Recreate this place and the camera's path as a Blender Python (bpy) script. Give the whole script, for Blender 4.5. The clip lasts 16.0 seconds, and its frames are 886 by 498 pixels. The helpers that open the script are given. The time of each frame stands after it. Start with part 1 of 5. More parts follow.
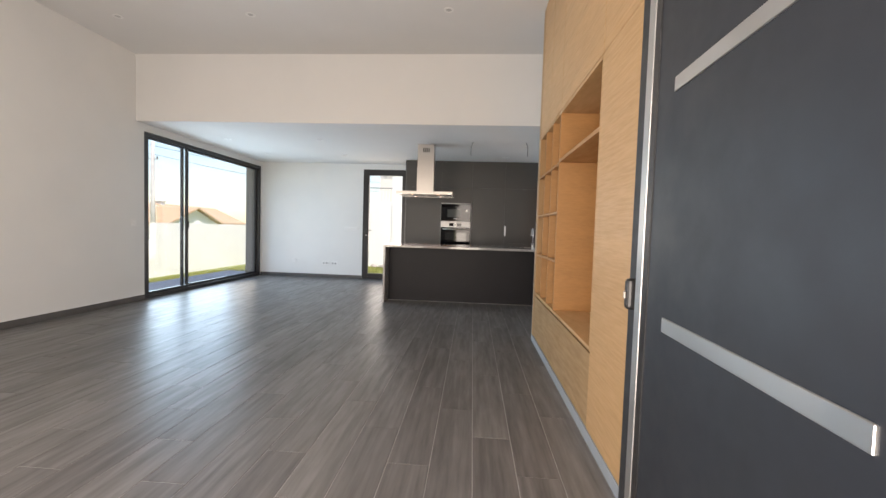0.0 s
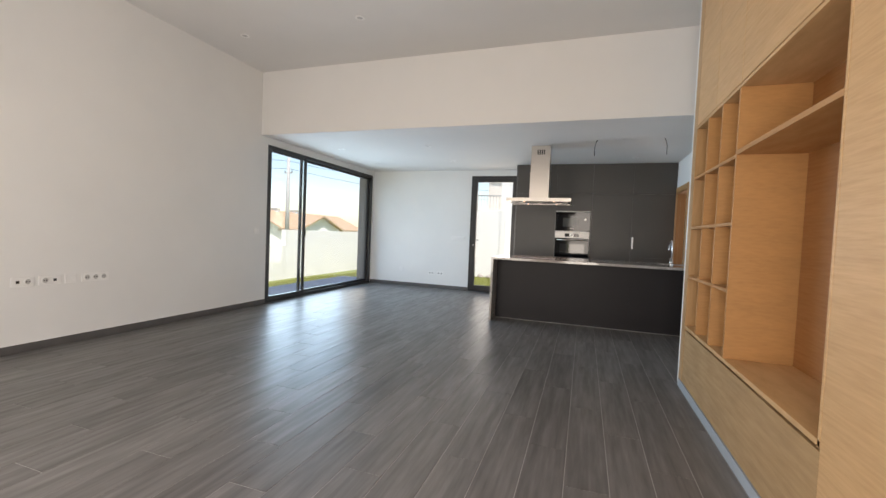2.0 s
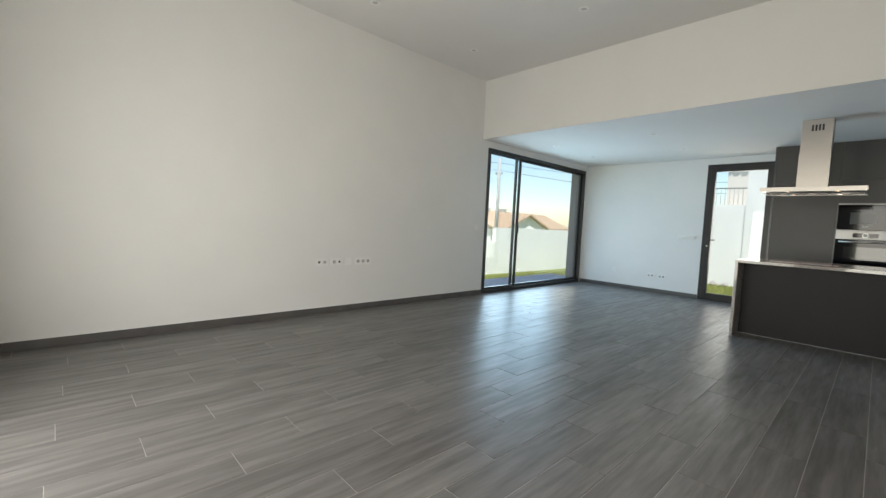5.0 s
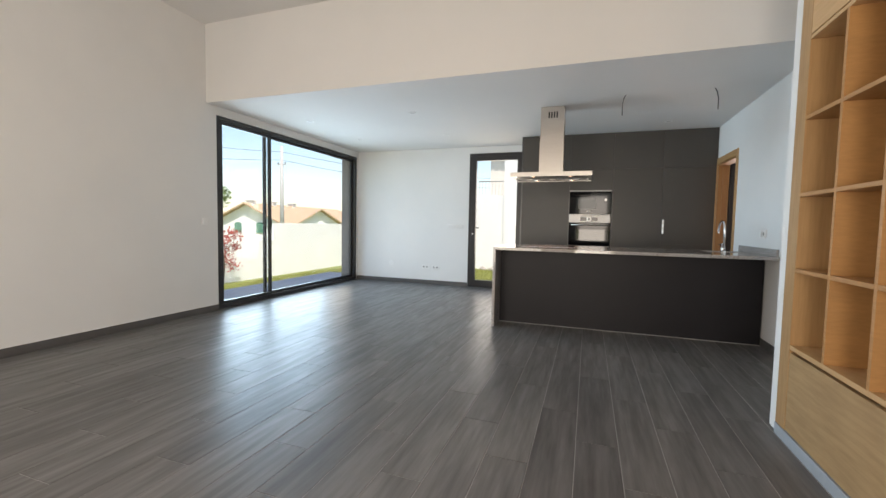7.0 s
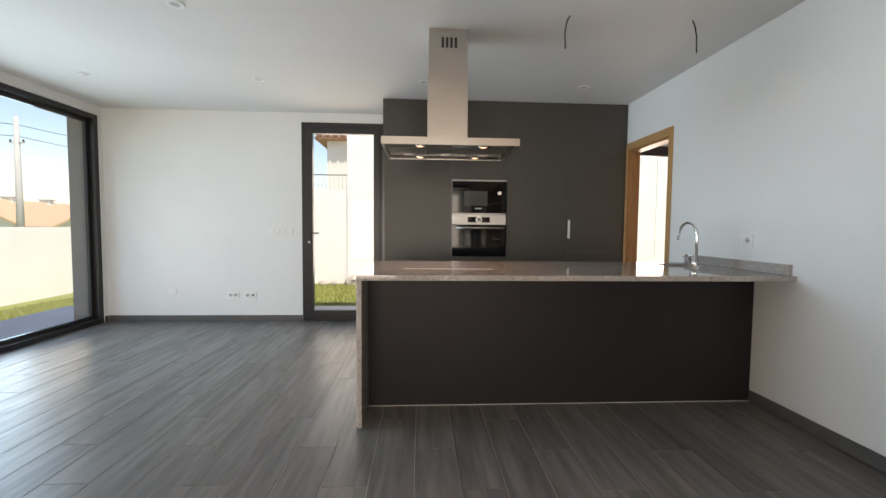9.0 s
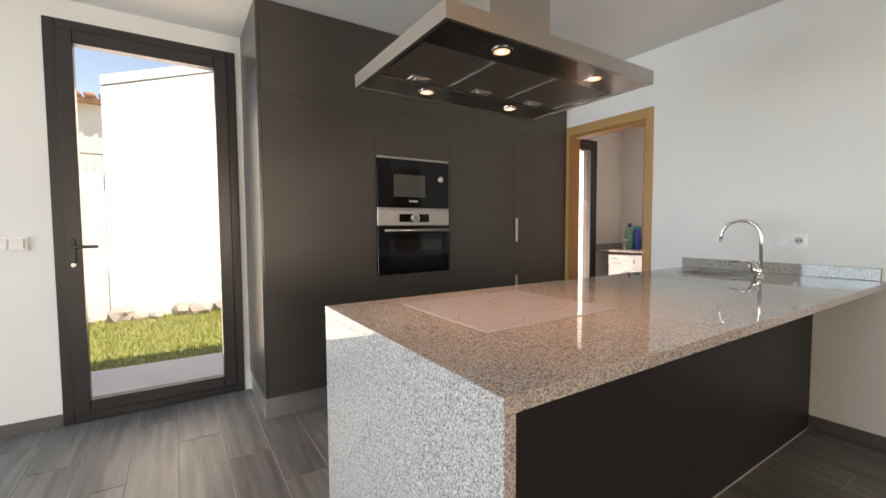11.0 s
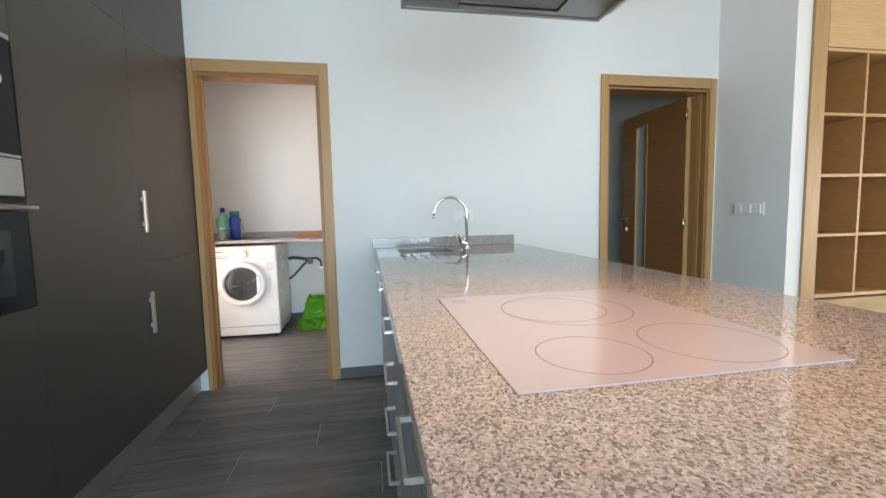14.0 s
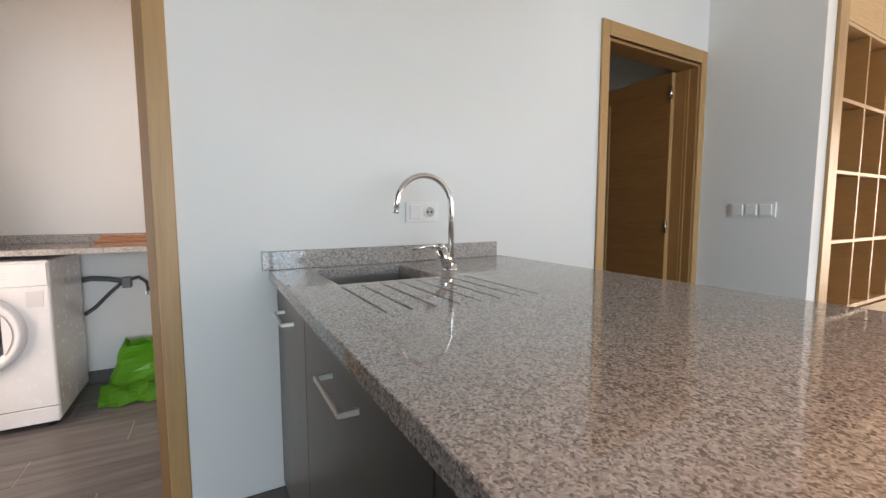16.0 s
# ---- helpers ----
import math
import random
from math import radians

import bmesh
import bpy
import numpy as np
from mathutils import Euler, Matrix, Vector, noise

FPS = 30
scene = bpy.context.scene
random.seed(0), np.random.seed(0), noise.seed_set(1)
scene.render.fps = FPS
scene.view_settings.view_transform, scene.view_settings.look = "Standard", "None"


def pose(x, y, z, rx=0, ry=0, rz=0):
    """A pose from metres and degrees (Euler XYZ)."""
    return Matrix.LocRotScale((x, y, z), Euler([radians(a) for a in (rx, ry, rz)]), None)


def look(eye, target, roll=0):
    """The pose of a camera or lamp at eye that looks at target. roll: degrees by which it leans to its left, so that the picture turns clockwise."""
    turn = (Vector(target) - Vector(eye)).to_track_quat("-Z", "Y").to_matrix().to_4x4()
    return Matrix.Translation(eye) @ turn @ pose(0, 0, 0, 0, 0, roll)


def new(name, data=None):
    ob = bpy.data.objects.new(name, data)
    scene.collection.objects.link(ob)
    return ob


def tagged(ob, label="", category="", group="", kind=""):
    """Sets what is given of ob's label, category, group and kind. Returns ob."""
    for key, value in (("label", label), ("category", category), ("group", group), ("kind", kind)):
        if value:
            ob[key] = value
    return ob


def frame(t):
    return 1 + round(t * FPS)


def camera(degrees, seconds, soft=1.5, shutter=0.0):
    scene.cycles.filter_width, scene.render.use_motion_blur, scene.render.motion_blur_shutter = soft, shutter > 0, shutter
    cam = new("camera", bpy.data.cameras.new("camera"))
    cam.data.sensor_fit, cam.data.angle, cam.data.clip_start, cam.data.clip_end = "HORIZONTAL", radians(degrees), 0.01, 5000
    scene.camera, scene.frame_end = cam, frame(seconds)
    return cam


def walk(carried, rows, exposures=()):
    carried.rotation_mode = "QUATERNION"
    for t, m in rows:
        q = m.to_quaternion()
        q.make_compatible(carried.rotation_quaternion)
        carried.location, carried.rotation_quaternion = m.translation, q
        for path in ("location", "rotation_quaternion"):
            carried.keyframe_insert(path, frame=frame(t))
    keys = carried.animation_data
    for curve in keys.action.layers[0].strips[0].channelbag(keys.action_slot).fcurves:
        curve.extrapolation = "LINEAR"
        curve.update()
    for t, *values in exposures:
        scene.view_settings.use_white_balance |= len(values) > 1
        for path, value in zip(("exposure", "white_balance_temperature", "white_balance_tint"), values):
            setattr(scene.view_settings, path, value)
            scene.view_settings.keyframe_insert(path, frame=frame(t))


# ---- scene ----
cam = camera(94.1, 16.0)
PATH = [
    (0, (0.529, -0.432, 1.156), (0.388, 1.561, 1.061), 1.8),
    (0.5, (0.518, -0.163, 1.183), (0.285, 1.822, 1.091), 1.7),
    (1, (0.515, 0.032, 1.2), (0.189, 2.003, 1.116), 1.9),
    (1.5, (0.468, 0.125, 1.195), (0.006, 2.069, 1.115), 2.1),
    (2, (0.392, 0.128, 1.194), (-0.254, 2.019, 1.118), 2.4),
    (2.5, (0.331, 0.113, 1.204), (-0.536, 1.914, 1.126), 2.5),
    (3, (0.329, 0.059, 1.168), (-0.772, 1.727, 1.099), 2.7),
    (3.5, (0.301, 0.016, 1.169), (-0.982, 1.548, 1.095), 3.1),
    (3.7, (0.301, -0.002, 1.165), (-1.044, 1.476, 1.09), 3.2),
    (4.75, (0.318, -0.01, 1.155), (-1.147, 1.352, 1.035), 2.8),
    (5.8, (0.335, 0.394, 1.142), (-0.948, 1.919, 0.987), 2.3),
    (6, (0.342, 0.541, 1.121), (-0.865, 2.129, 0.977), 2.0),
    (6.5, (0.276, 0.819, 1.118), (-0.656, 2.583, 0.987), 1.7),
    (7, (0.169, 1.277, 1.131), (-0.493, 3.161, 1.013), 1.1),
    (7.5, (0.062, 1.82, 1.144), (-0.349, 3.774, 1.033), 0.8),
    (8, (-0.061, 2.376, 1.142), (-0.28, 4.361, 1.034), 0.5),
    (8.2, (-0.145, 2.584, 1.148), (-0.287, 4.576, 1.041), 0.6),
    (10.3, (-0.977, 4.673, 1.182), (-0.359, 6.572, 1.076), 0.0),
    (10.5, (-1.074, 4.829, 1.177), (-0.332, 6.683, 1.077), -0.0),
    (11, (-1.289, 5.261, 1.193), (-0.207, 6.94, 1.085), -0.3),
    (11.5, (-1.467, 5.646, 1.184), (-0.056, 7.058, 1.069), -0.5),
    (12, (-1.521, 6.012, 1.191), (0.171, 7.071, 1.066), -0.8),
    (12.5, (-1.55, 6.292, 1.179), (0.321, 6.984, 1.045), -1.0),
    (13, (-1.435, 6.491, 1.169), (0.536, 6.794, 1.02), -1.2),
    (13.5, (-1.249, 6.669, 1.17), (0.743, 6.617, 1.007), -1.1),
    (14, (-1.043, 6.855, 1.124), (0.918, 6.502, 0.952), -1.2),
    (14.5, (-0.761, 6.915, 1.088), (1.14, 6.32, 0.906), -1.1),
    (15, (-0.403, 6.978, 1.094), (1.424, 6.184, 0.913), -0.9),
    (15.5, (-0.077, 7.008, 1.099), (1.693, 6.096, 0.916), -0.6),
    (16, (0.238, 6.976, 1.097), (1.978, 6.006, 0.921), -0.1),
]
EXPOSURE = [(0.0, 0.97, 6900, 18), (1.0, 0.86, 6840, 17), (2.5, 0.89, 6700, 15), (3.5, 0.75, 6400, 7), (6.0, 0.66, 6500, 8), (6.5, 0.86, 6750, 12), (7.0, 0.95, 6900, 15), (8.0, 0.90, 6950, 15), (10.5, 1.08, 7950, 21), (11.5, 1.28, 8050, 20), (12.0, 1.32, 8150, 20), (12.7, 1.45, 8550, 23), (13.5, 1.50, 8050, 21), (14.0, 1.49, 7050, 14), (14.3, 1.40, 6600, 11), (15.0, 1.32, 6450, 10), (15.5, 1.24, 7700, 20), (16.0, 1.34, 7700, 21)]
walk(cam, [(t, look(eye, target, roll)) for t, eye, target, roll in PATH], exposures=EXPOSURE)

# ---- light ----
SUN_EL, SUN_AZ = radians(58), radians(137)
world = bpy.data.worlds.new("world")
scene.world = world
world.use_nodes = True
wn = world.node_tree.nodes
sky = wn.new("ShaderNodeTexSky")
sky.sky_type = "NISHITA"
sky.sun_disc = False
sky.sun_elevation = SUN_EL
sky.sun_rotation = SUN_AZ
sky.air_density = 1.1
sky.dust_density = 0.5
wn["Background"].inputs["Strength"].default_value = 0.115
world.node_tree.links.new(sky.outputs[0], wn["Background"].inputs["Color"])

sun = new("sun", bpy.data.lights.new("sun", "SUN"))
sun.data.energy, sun.data.angle, sun.data.color = 3.8, radians(0.5), (1.0, 0.965, 0.91)
sun.matrix_world = look((0, 0, 0), (-math.sin(SUN_AZ) * math.cos(SUN_EL), -math.cos(SUN_AZ) * math.cos(SUN_EL), -math.sin(SUN_EL)))


def window_light(name, eye, target, w, h, watts, color, spread=180):
    lamp = new(name, bpy.data.lights.new(name, "AREA"))
    lamp.data.shape, lamp.data.size, lamp.data.size_y = "RECTANGLE", w, h
    lamp.data.energy, lamp.data.color, lamp.data.spread = watts, color, radians(spread)
    lamp.matrix_world = look(eye, target)
    return lamp


SKY = (0.49, 0.755, 1.0)
WARM = (1.0, 0.93, 0.84)
window_light("skylight_terrace_window", (-5.1, 6.75, 1.25), (1.0, 4.9, 0.6), 2.9, 2.3, 58, SKY, 130)
window_light("bounce_terrace_window", (-4.75, 6.8, 0.5), (0.0, 4.8, 2.6), 2.9, 0.8, 8, (1.0, 0.90, 0.70), 150)
window_light("skylight_garden_door", (-1.405, 8.95, 1.25), (-1.0, 6.5, 2.3), 0.8, 2.1, 8.5, (1.0, 0.90, 0.78))
window_light("skylight_front_window", (-1.9, -0.58, 1.1), (-1.9, 4.0, 1.75), 1.85, 2.0, 44, WARM)
window_light("skylight_front_door", (0.3, -0.85, 1.2), (0.3, 4.0, 2.1), 0.9, 2.1, 35, WARM)
# added fill lamp at an unseen opening, only to brighten the hall
window_light("fill_hall_opening", (5.9, 5.55, 1.6), (3.0, 4.6, 1.0), 0.4, 0.7, 0.25, WARM)
window_light("skylight_laundry_door", (2.505, 8.95, 1.25), (2.6, 5.0, 2.7), 0.75, 2.0, 20, (1.0, 0.85, 0.78))


# ---- materials ----
def mat(name, color=(0.8, 0.8, 0.8), rough=0.5, metal=0.0, coat=0.0, spec=0.5):
    m = bpy.data.materials.new(name)
    m.use_nodes = True
    b = m.node_tree.nodes["Principled BSDF"]
    b.inputs["Base Color"].default_value = (*color, 1)
    b.inputs["Roughness"].default_value = rough
    b.inputs["Metallic"].default_value = metal
    b.inputs["Coat Weight"].default_value = coat
    b.inputs["Specular IOR Level"].default_value = spec
    return m


def node(m, kind, **sockets):
    n = m.node_tree.nodes.new(kind)
    for k, v in sockets.items():
        n.inputs[k].default_value = v
    return n


def wire(m, a, b):
    m.node_tree.links.new(a, b)


def coords(m, scale=(1, 1, 1), kind="Object", shuffle=0.0):
    tc = m.node_tree.nodes.new("ShaderNodeTexCoord")
    mp = m.node_tree.nodes.new("ShaderNodeMapping")
    mp.inputs["Scale"].default_value = scale
    src = tc.outputs[kind]
    if shuffle:
        oi = m.node_tree.nodes.new("ShaderNodeObjectInfo")
        ml = m.node_tree.nodes.new("ShaderNodeMath")
        ml.operation = "MULTIPLY"
        ml.inputs[1].default_value = shuffle
        wire(m, oi.outputs["Random"], ml.inputs[0])
        ad = m.node_tree.nodes.new("ShaderNodeVectorMath")
        ad.operation = "ADD"
        wire(m, src, ad.inputs[0])
        wire(m, ml.outputs[0], ad.inputs[1])
        src = ad.outputs[0]
    wire(m, src, mp.inputs["Vector"])
    return mp.outputs[0]


def ramp(m, fac, stops):
    r = m.node_tree.nodes.new("ShaderNodeValToRGB")
    e = r.color_ramp.elements
    while len(e) < len(stops):
        e.new(0.5)
    for el, (p, c) in zip(e, stops):
        el.position, el.color = p, (*c, 1)
    wire(m, fac, r.inputs[0])
    return r.outputs[0]


def noisy(m, vec, scale, detail=4.0, rough=0.55):
    n = node(m, "ShaderNodeTexNoise", Scale=scale, Detail=detail, Roughness=rough)
    wire(m, vec, n.inputs["Vector"])
    return n.outputs["Fac"]


def mix(m, fac, a, b, mode="MIX"):
    n = m.node_tree.nodes.new("ShaderNodeMix")
    n.data_type, n.blend_type = "RGBA", mode
    for sock, v in ((n.inputs[0], fac), (n.inputs[6], a), (n.inputs[7], b)):
        if isinstance(v, (int, float)):
            sock.default_value = v
        elif isinstance(v, tuple):
            sock.default_value = (*v, 1)
        else:
            wire(m, v, sock)
    return n.outputs[2]


def bump(m, height, strength, dist=0.002):
    n = node(m, "ShaderNodeBump", Strength=strength, Distance=dist)
    wire(m, height, n.inputs["Height"])
    wire(m, n.outputs[0], m.node_tree.nodes["Principled BSDF"].inputs["Normal"])


def base(m, color=None, rough=None):
    b = m.node_tree.nodes["Principled BSDF"]
    if color is not None:
        wire(m, color, b.inputs["Base Color"])
    if rough is not None:
        wire(m, rough, b.inputs["Roughness"])


def paint(name, a, b, rough=0.85):
    m = mat(name, a, rough)
    v = coords(m)
    base(m, ramp(m, noisy(m, v, 1.3, 5), [(0.3, a), (0.7, b)]))
    bump(m, noisy(m, v, 260, 3), 0.12, 0.001)
    return m


def satin(name, a, b, rough, scale=3.0, metal=0.0, bumpy=0.05, vary=0.15):
    m = mat(name, a, rough, metal)
    v = coords(m)
    base(m, ramp(m, noisy(m, v, scale, 6), [(0.3, a), (0.7, b)]),
         ramp(m, noisy(m, v, scale * 4, 4), [(0.3, (rough * (1 - vary),) * 3), (0.7, (min(1, rough * (1 + vary)),) * 3)]))
    bump(m, noisy(m, v, 400, 2), bumpy, 0.0006)
    return m


def oak(name, stretch, light, dark, rough=0.42, shuffle=0.0):
    m = mat(name, light, rough)
    v = coords(m, stretch, shuffle=shuffle)
    grain = noisy(m, v, 9.0, 8, 0.62)
    figure = noisy(m, v, 1.6, 3, 0.5)
    c1 = ramp(m, grain, [(0.32, dark), (0.62, light)])
    c2 = ramp(m, figure, [(0.25, tuple(x * 0.84 for x in light)), (0.75, tuple(min(1, x * 1.08) for x in light))])
    base(m, mix(m, 0.5, c1, c2), ramp(m, grain, [(0.3, (rough * 1.2,) * 3), (0.7, (rough * 0.9,) * 3)]))
    bump(m, grain, 0.12, 0.0008)
    return m


M_WALL = paint("white_wall_paint", (0.80, 0.80, 0.785), (0.76, 0.765, 0.755))
M_CEIL = paint("white_ceiling_paint", (0.76, 0.755, 0.745), (0.73, 0.73, 0.72))
M_OUT = paint("white_render", (0.82, 0.81, 0.79), (0.74, 0.73, 0.71), 0.9)
# beige render; the outer reveal's shade is put into this darker colour
M_REVEAL = paint("shaded_beige_render", (0.24, 0.215, 0.195), (0.20, 0.18, 0.165), 0.9)
M_GROUT = mat("grey_grout", (0.42, 0.41, 0.40), 0.8)
M_SKIRT = satin("dark_tile_skirting", (0.115, 0.11, 0.105), (0.085, 0.082, 0.08), 0.4, 6)
M_DARK = satin("anthracite_laminate", (0.060, 0.0545, 0.0485), (0.055, 0.050, 0.0445), 0.40, 2.2, vary=0.03)
M_DARK.node_tree.nodes["Principled BSDF"].inputs["Sheen Weight"].default_value = 0.08
M_DARK.node_tree.nodes["Principled BSDF"].inputs["Sheen Roughness"].default_value = 0.32
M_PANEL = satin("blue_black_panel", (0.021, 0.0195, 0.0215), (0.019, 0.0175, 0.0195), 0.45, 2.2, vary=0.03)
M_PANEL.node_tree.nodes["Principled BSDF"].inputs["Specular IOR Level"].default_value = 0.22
M_DARKSIDE = mat("anthracite_laminate_edge", (0.045, 0.042, 0.041), 0.3, 0, 0.0, 0.8)
base(M_DARKSIDE, ramp(M_DARKSIDE, noisy(M_DARKSIDE, coords(M_DARKSIDE), 2.2, 6), [(0.3, (0.05, 0.046, 0.045)), (0.7, (0.04, 0.038, 0.037))]))
M_FRAME = satin("anthracite_aluminium", (0.022, 0.021, 0.022), (0.017, 0.016, 0.017), 0.34, 8)
M_ALU = satin("brushed_aluminium", (0.68, 0.675, 0.66), (0.63, 0.625, 0.61), 0.36, 2.0, 1.0, 0.0)
M_STEEL = mat("brushed_steel", (0.60, 0.585, 0.565), 0.3, 1.0)
v = coords(M_STEEL, (1.0, 1.0, 90.0))
g = noisy(M_STEEL, v, 6, 4)
base(M_STEEL, ramp(M_STEEL, g, [(0.3, (0.42, 0.392, 0.365)), (0.7, (0.48, 0.450, 0.420))]), ramp(M_STEEL, g, [(0.3, (0.28,) * 3), (0.7, (0.33,) * 3)]))
M_APPSTEEL = mat("fine_brushed_steel", (0.46, 0.455, 0.445), 0.45, 1.0)
g = noisy(M_APPSTEEL, coords(M_APPSTEEL, (1.0, 1.0, 120.0)), 6, 4)
base(M_APPSTEEL, ramp(M_APPSTEEL, g, [(0.3, (0.43, 0.425, 0.415)), (0.7, (0.50, 0.495, 0.485))]))
M_HOODSTEEL = satin("polished_hood_steel", (0.34, 0.335, 0.33), (0.30, 0.295, 0.29), 0.2, 3, 1.0, 0.0)
M_DSTEEL = satin("dark_steel_filter", (0.31, 0.298, 0.29), (0.26, 0.25, 0.243), 0.4, 40, 1.0)
M_CHROME = mat("chrome", (0.80, 0.80, 0.80), 0.06, 1.0)
M_BLACKGLASS = mat("black_glass", (0.006, 0.006, 0.007), 0.05, 0, 0.0, 0.25)
M_SCREEN = mat("grey_oven_window", (0.085, 0.088, 0.083), 0.06, 0, 0, 0.2)
M_BLACK = satin("black_plastic", (0.012, 0.012, 0.013), (0.02, 0.02, 0.02), 0.35, 20)
M_PLASTIC = satin("white_plastic", (0.84, 0.84, 0.83), (0.80, 0.80, 0.79), 0.35, 20)
M_SOCKET = satin("grey_white_plastic", (0.50, 0.50, 0.49), (0.46, 0.46, 0.45), 0.4, 20)
M_APPL = satin("white_enamel", (0.76, 0.77, 0.78), (0.72, 0.73, 0.74), 0.25, 8)
M_GREY = satin("grey_plastic", (0.22, 0.22, 0.22), (0.18, 0.18, 0.18), 0.5, 20)
M_RUBBER = satin("grey_rubber", (0.10, 0.10, 0.10), (0.07, 0.07, 0.07), 0.7, 20)
M_GREEN = satin("green_plastic_bag", (0.10, 0.42, 0.02), (0.075, 0.33, 0.015), 0.4, 9)
M_MINT = satin("mint_plastic", (0.24, 0.62, 0.47), (0.20, 0.56, 0.42), 0.35, 9)
M_BLUE = satin("blue_plastic", (0.02, 0.06, 0.36), (0.015, 0.05, 0.30), 0.3, 9)
M_TEAL = satin("teal_plastic", (0.01, 0.22, 0.24), (0.01, 0.18, 0.2), 0.3, 9)
M_CLEAR = mat("clear_plastic", (0.75, 0.80, 0.82), 0.1)
M_CLEAR.node_tree.nodes["Principled BSDF"].inputs["Transmission Weight"].default_value = 0.6
M_PINE = satin("orange_pine", (0.55, 0.26, 0.12), (0.46, 0.2, 0.09), 0.5, 14)
M_HOB = mat("pale_ceramic_glass", (0.50, 0.49, 0.555), 0.05, 0, 0.5)
M_RING = mat("grey_print", (0.27, 0.225, 0.21), 0.15)
M_BEAD = mat("pale_sealant", (0.46, 0.455, 0.44), 0.5)
M_LABEL = mat("pale_print", (0.6, 0.6, 0.6), 0.4)

GLASS = bpy.data.materials.new("window_glass")
GLASS.use_nodes = True
gt = GLASS.node_tree
for n in list(gt.nodes):
    gt.nodes.remove(n)
g_out, g_mix = gt.nodes.new("ShaderNodeOutputMaterial"), gt.nodes.new("ShaderNodeMixShader")
g_tr, g_gl, g_fr = gt.nodes.new("ShaderNodeBsdfTransparent"), gt.nodes.new("ShaderNodeBsdfGlossy"), gt.nodes.new("ShaderNodeLayerWeight")
g_pow, g_ml = gt.nodes.new("ShaderNodeMath"), gt.nodes.new("ShaderNodeMath")
g_tr.inputs[0].default_value = (0.96, 0.975, 0.975, 1)
g_gl.inputs["Roughness"].default_value = 0.01
g_fr.inputs[0].default_value = 0.5
g_pow.operation, g_ml.operation = "POWER", "MULTIPLY_ADD"
g_pow.inputs[1].default_value = 4.0
g_ml.inputs[1].default_value, g_ml.inputs[2].default_value = 0.7, 0.03
gt.links.new(g_fr.outputs["Facing"], g_pow.inputs[0])
gt.links.new(g_pow.outputs[0], g_ml.inputs[0])
gt.links.new(g_ml.outputs[0], g_mix.inputs[0])
gt.links.new(g_tr.outputs[0], g_mix.inputs[1])
gt.links.new(g_gl.outputs[0], g_mix.inputs[2])
gt.links.new(g_mix.outputs[0], g_out.inputs[0])

M_FROST = mat("frosted_glass", (0.42, 0.45, 0.44), 0.35)

OAK_L, OAK_D = (0.58, 0.365, 0.175), (0.43, 0.255, 0.115)
M_OAK_H = oak("pale_oak_veneer", (2.0, 0.55, 9.0), OAK_L, OAK_D)
M_OAK_V = oak("brown_oak_upright", (9.0, 9.0, 0.55), (0.44, 0.265, 0.118), (0.32, 0.18, 0.075))
# warmer interior oaks, darkened so the colour carries the compartments' shade
M_OAK_BOX = oak("shaded_warm_oak_interior", (2.0, 0.55, 9.0), (0.31, 0.134, 0.039), (0.24, 0.100, 0.028))
M_OAK_BOARD = oak("shaded_warm_oak_board", (2.0, 0.55, 9.0), (0.45, 0.235, 0.086), (0.35, 0.173, 0.061))
M_OAK_RUST = oak("rustic_oak_drawer", (2.0, 0.4, 4.0), (0.43, 0.28, 0.135), (0.26, 0.152, 0.066))
M_TRIM_V = oak("oak_door_lining", (9.0, 9.0, 0.5), (0.50, 0.29, 0.12), (0.38, 0.205, 0.08))
M_TRIM_H = oak("oak_door_head", (9.0, 0.5, 9.0), (0.50, 0.29, 0.12), (0.38, 0.205, 0.08))
# lining oak darkened: shade inside the doorway is painted into the jambs
M_JAMB_SHADED = oak("shaded_oak_jamb", (9.0, 9.0, 0.5), (0.37, 0.185, 0.066), (0.28, 0.13, 0.045))
M_DOOR = oak("brown_oak_door", (0.6, 9.0, 8.0), (0.33, 0.142, 0.045), (0.23, 0.095, 0.028))
M_DOOR_V = oak("brown_oak_lining", (9.0, 9.0, 0.5), (0.30, 0.13, 0.042), (0.21, 0.088, 0.027))

# speckled granite
M_GRANITE = mat("speckled_granite", (0.5, 0.45, 0.4), 0.035, 0, 0.0, 0.6)
v = coords(M_GRANITE)
warp = node(M_GRANITE, "ShaderNodeTexNoise", Scale=90.0, Detail=2.0)
wire(M_GRANITE, v, warp.inputs["Vector"])
wv = M_GRANITE.node_tree.nodes.new("ShaderNodeVectorMath")
wv.operation = "MULTIPLY_ADD"
wv.inputs[1].default_value = (0.006, 0.006, 0.006)
wire(M_GRANITE, warp.outputs["Color"], wv.inputs[0])
wire(M_GRANITE, v, wv.inputs[2])
cells = node(M_GRANITE, "ShaderNodeTexVoronoi", Scale=330.0)
wire(M_GRANITE, wv.outputs[0], cells.inputs["Vector"])
sep = M_GRANITE.node_tree.nodes.new("ShaderNodeSeparateColor")
wire(M_GRANITE, cells.outputs["Color"], sep.inputs[0])
c_gr = ramp(M_GRANITE, sep.outputs[0], [(0.0, (0.045, 0.043, 0.042)), (0.15, (0.10, 0.093, 0.089)), (0.30, (0.25, 0.234, 0.225)),
                                        (0.50, (0.37, 0.345, 0.330)), (0.78, (0.50, 0.475, 0.460)), (1.0, (0.66, 0.645, 0.635))])
flecks = node(M_GRANITE, "ShaderNodeTexVoronoi", Scale=520.0)
wire(M_GRANITE, wv.outputs[0], flecks.inputs["Vector"])
